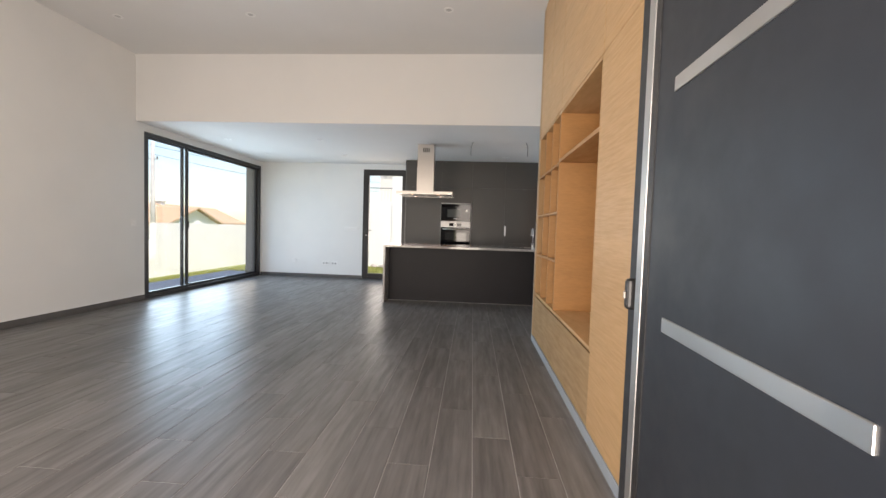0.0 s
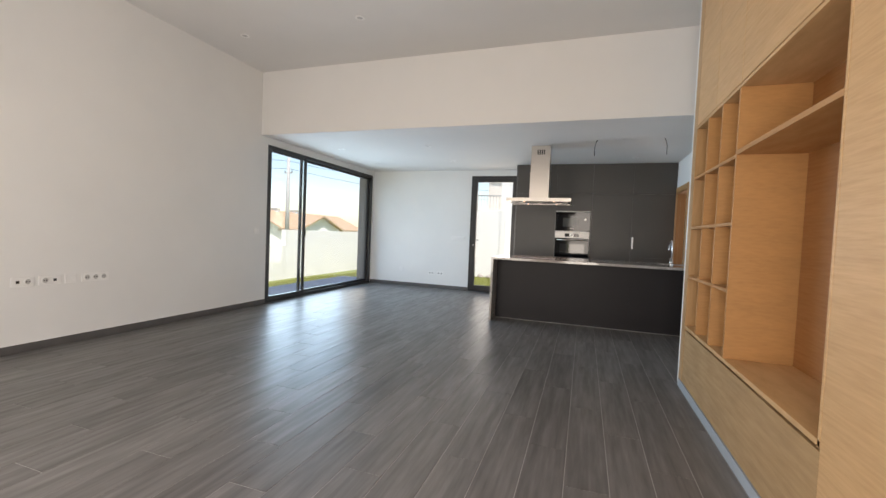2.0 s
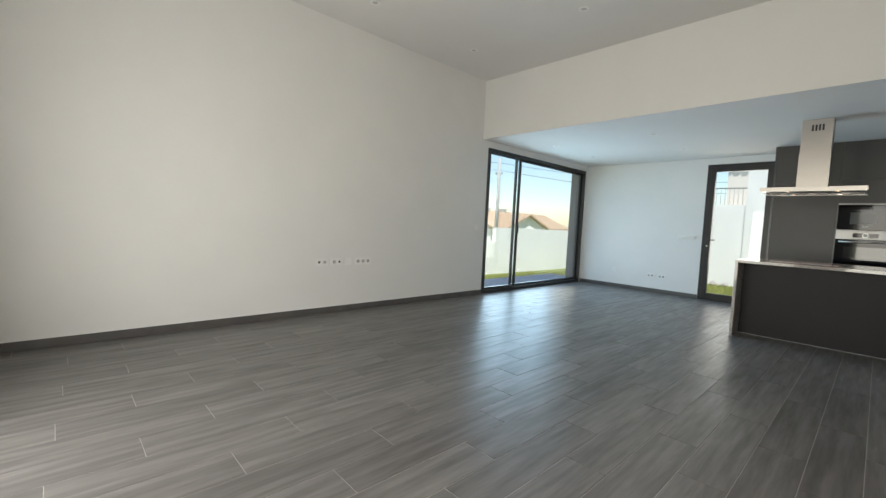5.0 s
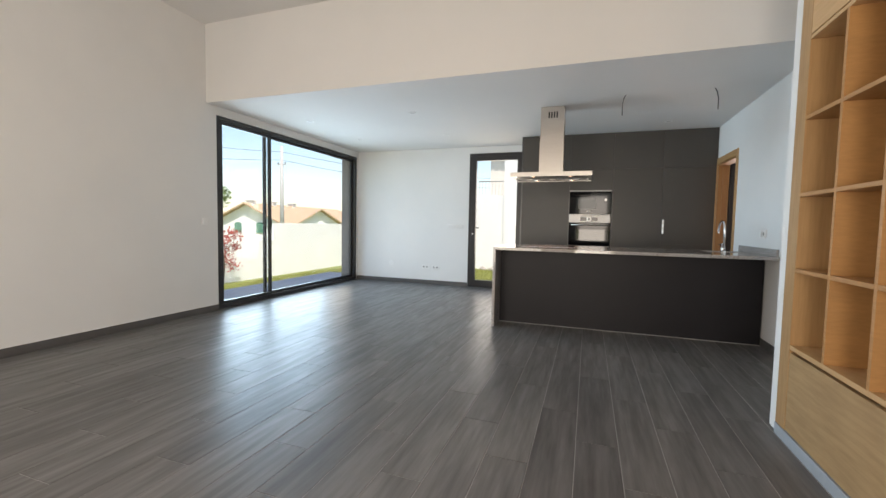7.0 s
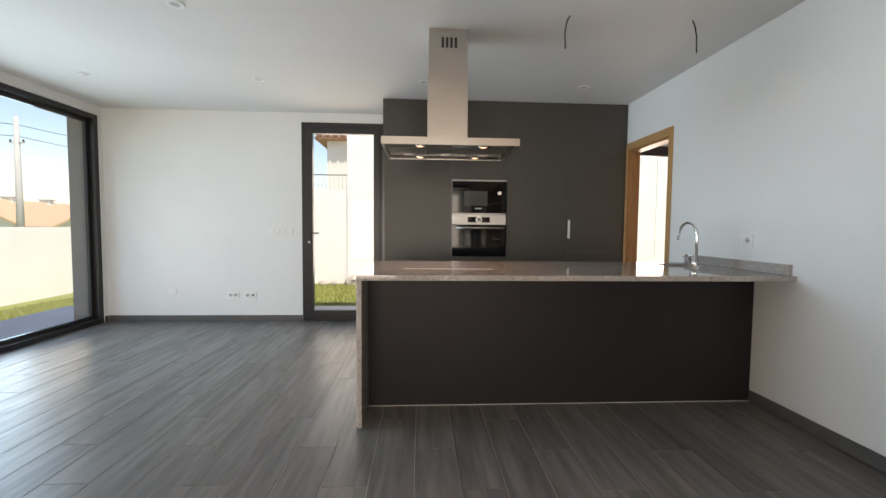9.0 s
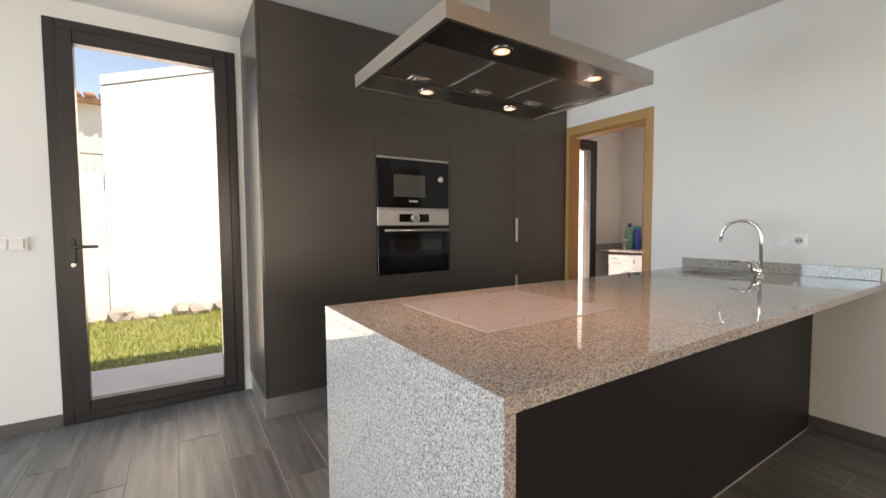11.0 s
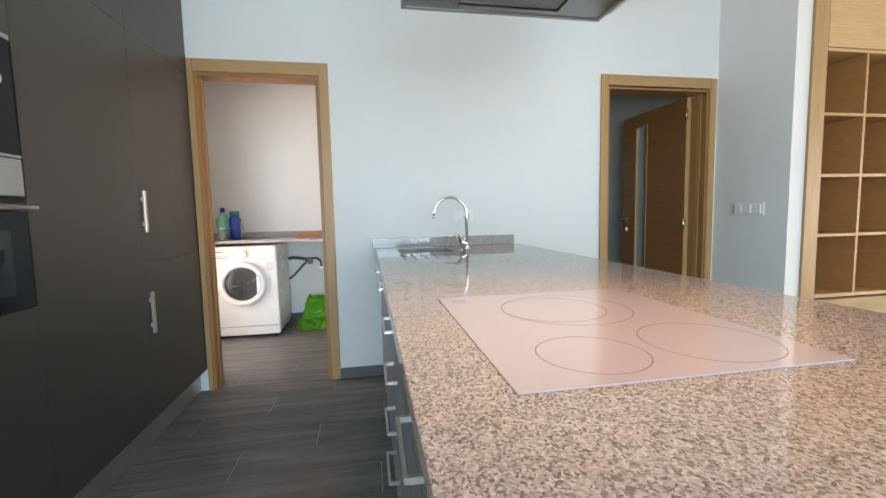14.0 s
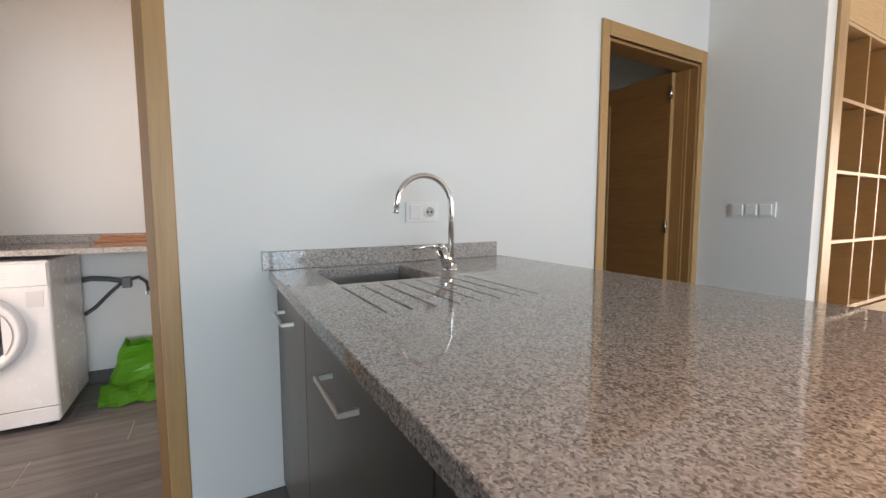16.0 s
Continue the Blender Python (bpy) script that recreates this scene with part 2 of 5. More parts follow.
sep2 = M_GRANITE.node_tree.nodes.new("ShaderNodeSeparateColor")
wire(M_GRANITE, flecks.outputs["Color"], sep2.inputs[0])
c_gr = mix(M_GRANITE, 0.2, c_gr, ramp(M_GRANITE, sep2.outputs[1], [(0.0, (0.12, 0.115, 0.112)), (0.2, (0.30, 0.28, 0.27)), (0.5, (0.50, 0.465, 0.445)), (1.0, (0.66, 0.635, 0.62))]))
c_gr = mix(M_GRANITE, ramp(M_GRANITE, noisy(M_GRANITE, v, 7, 3), [(0.35, (0.0,) * 3), (0.65, (0.16,) * 3)]), c_gr, (0.50, 0.43, 0.385))
base(M_GRANITE, c_gr)

# wood-look floor tile, the grain along y
M_TILE = mat("grey_wood_tile", (0.1, 0.09, 0.085), 0.35)
v = coords(M_TILE, (9.0, 0.9, 1.0), shuffle=37.0)
grain = noisy(M_TILE, v, 3.0, 7, 0.6)
streak = noisy(M_TILE, coords(M_TILE, (13.0, 0.6, 1.0), shuffle=11.0), 1.6, 3)
cloud = noisy(M_TILE, coords(M_TILE, (1.5, 0.7, 1.0), shuffle=5.0), 1.5, 3)
c_t = ramp(M_TILE, grain, [(0.30, (0.072, 0.064, 0.059)), (0.50, (0.122, 0.112, 0.104)), (0.72, (0.190, 0.176, 0.165))])
c_t = mix(M_TILE, 0.42, c_t, ramp(M_TILE, streak, [(0.38, (0.055, 0.050, 0.047)), (0.62, (0.175, 0.163, 0.152))]))
c_t = mix(M_TILE, 0.25, c_t, ramp(M_TILE, cloud, [(0.3, (0.08, 0.072, 0.066)), (0.7, (0.15, 0.14, 0.13))]))
oi = M_TILE.node_tree.nodes.new("ShaderNodeObjectInfo")
c_t = mix(M_TILE, 1.0, c_t, ramp(M_TILE, oi.outputs["Random"], [(0.0, (1.12, 1.17, 1.23)), (1.0, (1.42, 1.49, 1.56))]), "MULTIPLY")
base(M_TILE, c_t, ramp(M_TILE, grain, [(0.3, (0.42,) * 3), (0.7, (0.32,) * 3)]))
M_TILE.node_tree.nodes["Principled BSDF"].inputs["Specular IOR Level"].default_value = 0.25
wave = noisy(M_TILE, coords(M_TILE, (11.0, 3.6, 1.0), shuffle=23.0), 1.2, 2)
relief = mix(M_TILE, 0.62, grain, wave)
bump(M_TILE, relief, 0.5, 0.0030)

M_GRASS = mat("lawn_grass", (0.1, 0.2, 0.03), 0.9)
v = coords(M_GRASS)
base(M_GRASS, mix(M_GRASS, 0.5, ramp(M_GRASS, noisy(M_GRASS, v, 2.2, 6), [(0.3, (0.18, 0.195, 0.04)), (0.7, (0.27, 0.275, 0.075))]),
                  ramp(M_GRASS, noisy(M_GRASS, v, 60, 4), [(0.3, (0.10, 0.14, 0.018)), (0.7, (0.28, 0.31, 0.06))])))
M_BLADE = satin("grass_blades", (0.20, 0.215, 0.05), (0.28, 0.285, 0.08), 0.7, 3)
M_PAVE = satin("pale_terrace_tile", (0.56, 0.51, 0.50), (0.50, 0.455, 0.445), 0.6, 3)
M_ROOF = satin("terracotta_tile", (0.45, 0.22, 0.12), (0.34, 0.16, 0.09), 0.8, 2)
M_ROOFY = satin("sunlit_roof_tile", (0.52, 0.36, 0.22), (0.42, 0.29, 0.19), 0.8, 2)
M_BEIGE = satin("beige_facade", (0.74, 0.68, 0.61), (0.69, 0.635, 0.57), 0.9, 2)
M_SHUTTER = satin("green_shutter", (0.10, 0.24, 0.17), (0.085, 0.20, 0.145), 0.6, 4)
M_CONCRETE = satin("concrete_pole", (0.45, 0.44, 0.43), (0.38, 0.37, 0.36), 0.85, 4)
M_BARK = satin("bark", (0.12, 0.085, 0.06), (0.08, 0.06, 0.045), 0.9, 9)
M_STONE = satin("field_stone", (0.42, 0.37, 0.32), (0.30, 0.27, 0.24), 0.9, 6)


def leafy(name, a, b):
    m = mat(name, a, 0.6)
    gi = m.node_tree.nodes.new("ShaderNodeNewGeometry")
    base(m, ramp(m, gi.outputs["Random Per Island"], [(0.0, a), (1.0, b)]))
    return m


M_LEAF = leafy("green_leaves", (0.12, 0.18, 0.045), (0.26, 0.33, 0.11))
M_LEAFB = leafy("autumn_leaves", (0.24, 0.12, 0.05), (0.34, 0.24, 0.09))
M_LEAFR = leafy("red_leaves", (0.30, 0.035, 0.03), (0.42, 0.10, 0.07))

M_LAMP = bpy.data.materials.new("lit_halogen")
M_LAMP.use_nodes = True
M_LAMP.node_tree.nodes["Principled BSDF"].inputs["Emission Color"].default_value = (1.0, 0.58, 0.27, 1)
M_LAMP.node_tree.nodes["Principled BSDF"].inputs["Emission Strength"].default_value = 2.2
M_LENS = M_LAMP.copy()
M_LENS.name = "glowing_lens"
M_LENS.node_tree.nodes["Principled BSDF"].inputs["Emission Color"].default_value = (1.0, 0.46, 0.24, 1)
M_LENS.node_tree.nodes["Principled BSDF"].inputs["Emission Strength"].default_value = 0.55


# ---- mesh helpers ----
def bm_box(bm, x0, y0, z0, x1, y1, z1, bevel=0.0, seg=1):
    vs = [bm.verts.new(p) for p in ((x0, y0, z0), (x1, y0, z0), (x1, y1, z0), (x0, y1, z0), (x0, y0, z1), (x1, y0, z1), (x1, y1, z1), (x0, y1, z1))]
    fs = [bm.faces.new([vs[i] for i in f]) for f in ((3, 2, 1, 0), (4, 5, 6, 7), (0, 1, 5, 4), (1, 2, 6, 5), (2, 3, 7, 6), (3, 0, 4, 7))]
    if bevel:
        es = {e for f in fs for e in f.edges}
        bmesh.ops.bevel(bm, geom=list(es), offset=bevel, segments=seg, affect="EDGES", profile=0.5)
    return bm


def box(*a, bevel=0.0, seg=1):
    return bm_box(bmesh.new(), *a, bevel=bevel, seg=seg)


def cyl(x, y, z, r, h, axis="Z", n=24, r2=None, bevel=0.0):
    """A closed cylinder or cone from (x, y, z) along the axis."""
    bm = bmesh.new()
    bmesh.ops.create_cone(bm, cap_ends=True, segments=n, radius1=r, radius2=r if r2 is None else r2, depth=abs(h))
    if bevel:
        rim = [e for e in bm.edges if abs(e.verts[0].co.z - e.verts[1].co.z) < 1e-6]
        bmesh.ops.bevel(bm, geom=rim, offset=bevel, segments=2, affect="EDGES", profile=0.5)
    for f in bm.faces:
        f.smooth = len(f.verts) == 4
    turn = {"Z": Matrix(), "X": pose(0, 0, 0, 0, 90, 0), "Y": pose(0, 0, 0, -90, 0, 0)}[axis]
    step = {"Z": (0, 0, h / 2), "X": (h / 2, 0, 0), "Y": (0, h / 2, 0)}[axis]
    bm.transform(Matrix.Translation((x + step[0], y + step[1], z + step[2])) @ turn)
    return bm


def lathe(x, y, z, profile, n=28):
    """A turned shape about a vertical axis; profile is (radius, height) from the bottom up."""
    bm = bmesh.new()
    rings = [[bm.verts.new((x + r * math.cos(2 * math.pi * i / n), y + r * math.sin(2 * math.pi * i / n), z + h)) for i in range(n)] for r, h in profile]
    for a, b in zip(rings, rings[1:]):
        for i in range(n):
            bm.faces.new((a[i], a[(i + 1) % n], b[(i + 1) % n], b[i])).smooth = True
    bm.faces.new(rings[0][::-1])
    bm.faces.new(rings[-1])
    return bm


def tube(points, r, n=12, closed=False):
    """A round tube along a line of points."""
    bm = bmesh.new()
    pts = [Vector(p) for p in points]
    rings, up = [], Vector((0.13, 0.21, 0.97))
    for i, p in enumerate(pts):
        a, b = pts[max(i - 1, 0)], pts[min(i + 1, len(pts) - 1)]
        if closed:
            a, b = pts[i - 1], pts[(i + 1) % len(pts)]
        d = (b - a).normalized()
        u = d.cross(up)
        u = (u if u.length > 1e-3 else d.cross(Vector((1, 0, 0)))).normalized()
        w = d.cross(u)
        rr = r[i] if isinstance(r, (list, tuple)) else r
        rings.append([bm.verts.new(p + rr * (math.cos(2 * math.pi * k / n) * u + math.sin(2 * math.pi * k / n) * w)) for k in range(n)])
    pairs = list(zip(rings, rings[1:])) + ([(rings[-1], rings[0])] if closed else [])
    for a, b in pairs:
        for k in range(n):
            bm.faces.new((a[k], a[(k + 1) % n], b[(k + 1) % n], b[k])).smooth = True
    if not closed:
        bm.faces.new(rings[0][::-1])
        bm.faces.new(rings[-1])
    return bm


def ring(x, y, z, r, width, axis="Z", thick=0.002, n=48):
    """A flat ring with thickness, its face along the axis."""
    bm = bmesh.new()
    loops = []
    for rr, h in ((r - width / 2, 0), (r + width / 2, 0), (r + width / 2, thick), (r - width / 2, thick)):
        loops.append([bm.verts.new((rr * math.cos(2 * math.pi * i / n), rr * math.sin(2 * math.pi * i / n), h)) for i in range(n)])
    for a, b in zip(loops, loops[1:] + loops[:1]):
        for i in range(n):
            bm.faces.new((a[i], a[(i + 1) % n], b[(i + 1) % n], b[i]))
    turn = {"Z": Matrix(), "X": pose(0, 0, 0, 0, -90, 0), "Y": pose(0, 0, 0, 90, 0, 0)}[axis]
    bm.transform(Matrix.Translation((x, y, z)) @ turn)
    return bm


def join(*bms):
    out = bmesh.new()
    for b in bms:
        me = bpy.data.meshes.new("tmp")
        b.to_mesh(me)
        b.free()
        out.from_mesh(me)
        bpy.data.meshes.remove(me)
    return out


def mesh_of(name, bm, material):
    bmesh.ops.recalc_face_normals(bm, faces=bm.faces)
    me = bpy.data.meshes.new(name)
    bm.to_mesh(me)
    bm.free()
    me.materials.append(material)
    return me


def solid(name, bm, material, label="", category="", group="", kind=""):
    return tagged(new(name, mesh_of(name, bm, material)), label, category, group, kind)


def thing(name, at, label, category, group="", kind=""):
    ob = new(name)
    ob.location = at
    ob.empty_display_size = 0.1
    return tagged(ob, label, category, group, kind)


def part(name, bm, material, parent, label=""):
    """Links a mesh given in world places as one part under a thing that stands unturned."""
    root, off = parent, Vector()
    while root is not None:
        off += root.location
        root = root.parent
    bm.transform(Matrix.Translation(-off))
    ob = new(name, mesh_of(name, bm, material))
    ob.parent = parent
    return tagged(ob, label)


def structure(name, bm, material, label=""):
    return tagged(solid(name, bm, material, label), kind="structure")


# ---- plan, metres ----
XL, XR, YB, YF = -4.21, 1.811, 8.556, -0.60
ZU, ZK, YBEAM = 3.45, 2.535, 5.075
XLO, YBO, YFO = -4.55, 8.90, -0.90
XS, YN = 1.200, 4.152
TOP = 3.52

# ---- walls, with real openings; the far east one is added, unseen ----
W = bmesh.new
b = W()
bm_box(b, XLO, YFO, -0.12, XL, 5.215, TOP)
bm_box(b, XLO, 8.50, -0.12, XL, YBO, TOP)
bm_box(b, XLO, 5.215, 2.43, XL, 8.50, TOP)
structure("wall_west", b, M_WALL, "smooth white painted living room wall")
b = W()
bm_box(b, XL, YB, -0.12, -1.905, YBO, TOP)
bm_box(b, -0.905, YB, -0.12, 2.05, YBO, TOP)
bm_box(b, -1.905, YB, 2.42, -0.905, YBO, TOP)
bm_box(b, 2.05, YB, 2.20, 2.96, YBO, TOP)
bm_box(b, 2.96, YB, -0.12, 5.8, YBO, TOP)
structure("wall_north", b, M_WALL, "smooth white painted kitchen wall")
b = W()
bm_box(b, XLO, YFO, -0.12, -2.90, YF, TOP)
bm_box(b, -0.90, YFO, -0.12, -0.25, YF, TOP)
bm_box(b, 0.86, YFO, -0.12, 5.8, YF, TOP)
bm_box(b, -2.90, YFO, 2.2, -0.90, YF, TOP)
bm_box(b, -0.25, YFO, 2.30, 0.86, YF, TOP)
structure("wall_south", b, M_WALL, "smooth white painted entrance wall")
b = W()
bm_box(b, XR, YN, -0.12, 1.93, 4.225, ZK + 0.1)
bm_box(b, XR, 5.086, -0.12, 1.93, 7.13, ZK + 0.1)
bm_box(b, XR, 7.888, -0.12, 1.93, YB, ZK + 0.1)
bm_box(b, XR, 4.225, 2.03, 1.93, 5.086, ZK + 0.1)
bm_box(b, XR, 7.13, 2.03, 1.93, 7.888, ZK + 0.1)
bm_box(b, XR, YN, ZK + 0.1, 1.93, YB, TOP)
structure("wall_east", b, M_WALL, "smooth white wall behind the kitchen island")
b = W()
bm_box(b, XS + 0.016, 4.04, -0.12, 5.8, YN, TOP)
structure("wall_niche", b, M_WALL, "white return wall beside the bookcase")
b = W()
bm_box(b, 1.58, YF, -0.12, 1.70, 4.04, TOP)
structure("wall_hall_side", b, M_WALL, "plain wall behind the bookcase")
b = W()
# opening added out of view to let the hall's fill light in
bm_box(b, 5.68, YN, -0.12, 5.8, 5.35, TOP)
bm_box(b, 5.68, 5.75, -0.12, 5.8, YB, TOP)
bm_box(b, 5.68, 5.35, -0.12, 5.8, 5.75, 1.25)
bm_box(b, 5.68, 5.35, 1.95, 5.8, 5.75, TOP)
structure("wall_far_east", b, M_WALL, "plain outer wall")
b = W()
bm_box(b, 1.93, 6.1, -0.12, 5.68, 6.22, 2.6)
structure("wall_between", b, M_WALL, "plain wall between hall and laundry")
b = W()
bm_box(b, 3.62, 6.22, -0.12, 3.74, YB, 2.6)
structure("wall_laundry", b, M_WALL, "smooth white laundry wall")

# ceilings and the dropped beam
b = W()
bm_box(b, XL, YF, ZU, XR - 0.002, YBEAM, TOP)
structure("ceiling_living", b, M_CEIL, "high white living room ceiling")
b = W()
bm_box(b, XL, YBEAM, ZK, XR - 0.002, YB, TOP - 0.01)
structure("ceiling_kitchen", b, M_CEIL, "lower white kitchen ceiling with a step")
b = W()
bm_box(b, 1.93, YN, 2.5, 5.68, 6.1, 2.62)
bm_box(b, 1.93, 6.22, 2.5, 3.62, YB, 2.62)
structure("ceiling_side_rooms", b, M_CEIL, "plain white ceiling of hall and laundry")
b = W()
bm_box(b, XLO, YFO, TOP, 5.8, YBO, TOP + 0.12)
structure("roof_slab", b, M_OUT, "flat roof slab")

# floor slab with grout colour; the tiles come last
b = W()
bm_box(b, XLO, YFO, -0.30, 5.8, YBO, -0.0018)
floor = structure("floor", b, M_GROUT, "grey wood-look porcelain plank floor")

# skirting
SK = 0.075
b = W()
bm_box(b, XL, YF, 0, XL + 0.012, 5.213, SK, 0.002)
bm_box(b, XL, 8.502, 0, XL + 0.012, YB - 0.012, SK, 0.002)
bw = structure("baseboard_west", b, M_SKIRT, "dark grey tile skirting")
part("sealant_bead", box(XL + 0.0005, YF + 0.01, SK + 0.0003, XL + 0.009, 5.211, SK + 0.005), M_PLASTIC, bw, "thin white sealant line")
b = W()
bm_box(b, XL + 0.012, YB - 0.012, 0, -1.907, YB, SK, 0.002)
structure("baseboard_north", b, M_SKIRT, "dark grey tile skirting")
b = W()
bm_box(b, XR - 0.012, 5.148, 0, XR, 7.076, SK, 0.002)
bm_box(b, XR - 0.012, YN, 0, XR, 4.173, SK, 0.002)
bm_box(b, XS + 0.017, YN, 0, XR - 0.012, YN + 0.012, SK, 0.002)
structure("baseboard_east", b, M_SKIRT, "dark grey tile skirting")
b = W()
bm_box(b, 3.608, 6.22, 0, 3.62, YB, SK, 0.002)
bm_box(b, 1.93, YN, 0, 3.93, YN + 0.012, SK, 0.002)
structure("baseboard_side_rooms", b, M_SKIRT, "dark grey tile skirting")


# ---- windows and glazed doors ----
def pane(bm, parent, name="pane"):
    ob = part(name, bm, GLASS, parent)
    ob.visible_shadow = False
    return ob


def frame_rect(axis, fixed0, fixed1, a0, a1, z0, z1, w, bevel=0.004):
    """Four rails round an opening, in a wall whose depth runs fixed0 to fixed1 along the other axis."""
    bm = bmesh.new()
    for p, q, r, s in ((a0, a0 + w, z0, z1), (a1 - w, a1, z0, z1), (a0 + w, a1 - w, z0, z0 + w), (a0 + w, a1 - w, z1 - w, z1)):
        if axis == "y":
            bm_box(bm, fixed0, p, r, fixed1, q, s, bevel)
        else:
            bm_box(bm, p, fixed0, r, q, fixed1, s, bevel)
    return bm


win = thing("window_1", (-4.25, 6.9, 0), "wide sliding glass door in anthracite aluminium", "window", kind="structure")
part("window_frame", frame_rect("y", -4.33, -4.214, 5.217, 8.498, 0.0, 2.428, 0.055), M_FRAME, win)
part("sash_frame", frame_rect("y", -4.262, -4.222, 5.272, 6.165, 0.055, 2.373, 0.042), M_FRAME, win)
part("sash_frame", frame_rect("y", -4.318, -4.278, 6.085, 8.443, 0.055, 2.373, 0.042), M_FRAME, win)
part("window_handle", join(box(-4.222, 6.12, 0.98, -4.212, 6.145, 1.18, bevel=0.003), box(-4.212, 6.125, 1.04, -4.19, 6.14, 1.16, bevel=0.004)), M_BLACK, win)
pane(box(-4.245, 5.305, 0.09, -4.239, 6.13, 2.34), win)
pane(box(-4.301, 6.12, 0.09, -4.295, 8.41, 2.34), win)
part("window_sill", box(-4.60, 5.15, -0.10, -4.335, 8.55, -0.002, bevel=0.004), M_PAVE, win, "pale stone sill")
b = W()
bm_box(b, XLO - 0.002, 8.492, 0.0, -4.335, 8.50, 2.43)
structure("reveal_west", b, M_REVEAL, "beige rendered outer window reveal, coloured dark for its shade")

gd = thing("door_garden", (-1.405, 8.60, 0), "glazed garden door with a wide anthracite frame", "door", kind="structure")
part("door_frame", frame_rect("x", 8.545, 8.63, -1.903, -0.907, 0.004, 2.418, 0.055), M_FRAME, gd)
part("door_sash", frame_rect("x", 8.538, 8.61, -1.85, -0.96, 0.055, 2.365, 0.078), M_FRAME, gd)
pane(box(-1.79, 8.572, 0.11, -1.02, 8.578, 2.31), gd)
part("door_handle", join(box(-1.832, 8.526, 0.99, -1.80, 8.538, 1.13, bevel=0.004), cyl(-1.816, 8.526, 1.085, 0.009, -0.04, "Y", 16), box(-1.825, 8.478, 1.075, -1.69, 8.492, 1.094, bevel=0.006, seg=2)), M_FRAME, gd)
part("lock_cylinder", join(cyl(-1.816, 8.538, 0.975, 0.012, -0.012, "Y", 20), box(-1.820, 8.522, 0.962, -1.812, 8.527, 0.985)), M_ALU, gd)

ldw = thing("window_laundry", (2.505, 8.52, 0), "glazed laundry door with an anthracite frame", "door", kind="structure")
part("door_frame", frame_rect("x", 8.44, 8.60, 2.052, 2.958, 0.004, 2.198, 0.05), M_FRAME, ldw)
part("door_sash", frame_rect("x", 8.433, 8.50, 2.10, 2.91, 0.052, 2.15, 0.075), M_FRAME, ldw)
pane(box(2.165, 8.462, 0.11, 2.845, 8.468, 2.09), ldw)

fw = thing("window_2", (-1.9, -0.75, 0), "wide glazed opening in the entrance wall", "window", kind="structure")
part("window_frame", frame_rect("x", -0.76, -0.66, -2.898, -0.902, 0.0, 2.198, 0.06), M_FRAME, fw)
part("window_mullion", box(-1.94, -0.75, 0.06, -1.86, -0.67, 2.138), M_FRAME, fw)
pane(box(-2.84, -0.715, 0.06, -1.94, -0.709, 2.14), fw)
pane(box(-1.86, -0.715, 0.06, -0.96, -0.709, 2.14), fw)


# tiled canopy over the entrance
cn = thing("porch_canopy", (-1.1, -1.6, 2.42), "white porch canopy with a row of clay tiles", "canopy", kind="structure")
part("slab", box(-3.7, -2.35, 2.42, 1.5, YFO - 0.002, 2.56, bevel=0.01), M_OUT, cn)
part("tile_row", join(*[cyl(-3.6 + 0.2 * k, -2.42, 2.60, 0.085, 1.48, "Y", 14) for k in range(26)]), M_ROOF, cn, "terracotta roof tiles")


# ---- entrance door leaf, standing open ----
leaf = thing("entrance_door", (0.90, 0.0, 0), "open dark grey entrance door with inlaid pale metal stripes", "door")
turn = Matrix.Translation((0.92, 0, 0)) @ pose(0, 0, 0, 0, 0, -math.degrees(math.atan(0.04)))


def on_leaf(bm):
    bm.transform(turn)
    return bm


M_SEAL_DARK = satin("black_door_rebate", (0.018, 0.020, 0.024), (0.014, 0.016, 0.019), 0.5, 4)
M_LEAF_DOOR = satin("dark_grey_door_coating", (0.0135, 0.0165, 0.022), (0.0115, 0.014, 0.019), 0.45, 2)
part("door_panel", on_leaf(box(0.0, -0.52, 0.012, 0.055, 0.60, 2.26, bevel=0.003)), M_LEAF_DOOR, leaf)
part("edge_strip", on_leaf(box(-0.004, 0.592, 0.012, 0.060, 0.634, 2.262, bevel=0.003)), M_ALU, leaf, "brushed aluminium edge strip")
part("seal", on_leaf(box(-0.003, 0.560, 0.014, 0.0, 0.590, 2.26)), M_BLACK, leaf, "black rubber seal")
part("rebate", on_leaf(box(0.018, 0.635, 0.014, 0.060, 0.745, 2.258, bevel=0.003)), M_SEAL_DARK, leaf, "dark rebated closing edge")
lk = part("lock_case", on_leaf(box(-0.016, 0.656, 0.962, 0.017, 0.684, 1.044, bevel=0.011, seg=3)), M_BLACK, leaf, "black lock case")
part("latch", on_leaf(box(-0.021, 0.662, 0.990, -0.015, 0.670, 1.012, bevel=0.0025)), M_STEEL, lk, "bright metal latch")
for z in (0.45, 0.968, 1.471, 1.97):
    part("inlaid_stripe", on_leaf(box(-0.003, -0.02, z - 0.0155, 0.0025, 0.470, z + 0.0155, bevel=0.0012)), M_ALU, leaf)


# ---- oak bookcase wall ----
bc = thing("bookcase", (XS + 0.17, 2.6, 0), "built-in pale oak bookcase with square open compartments", "bookcase")
D = 1.56
part("plinth", box(XS - 0.004, 1.00, 0.0, XS + 0.045, 4.038, 0.062, bevel=0.002), satin("pale_metal_plinth", (0.36, 0.40, 0.44), (0.32, 0.36, 0.40), 0.4, 10), bc, "pale grey plinth")
part("side_upright", box(XS, 3.928, 0.064, D, 4.038, ZU - 0.002, bevel=0.001), M_OAK_V, bc)
part("side_upright", box(XS, 1.891, 0.500, D, 1.907, 2.118, bevel=0.001), M_OAK_H, bc)
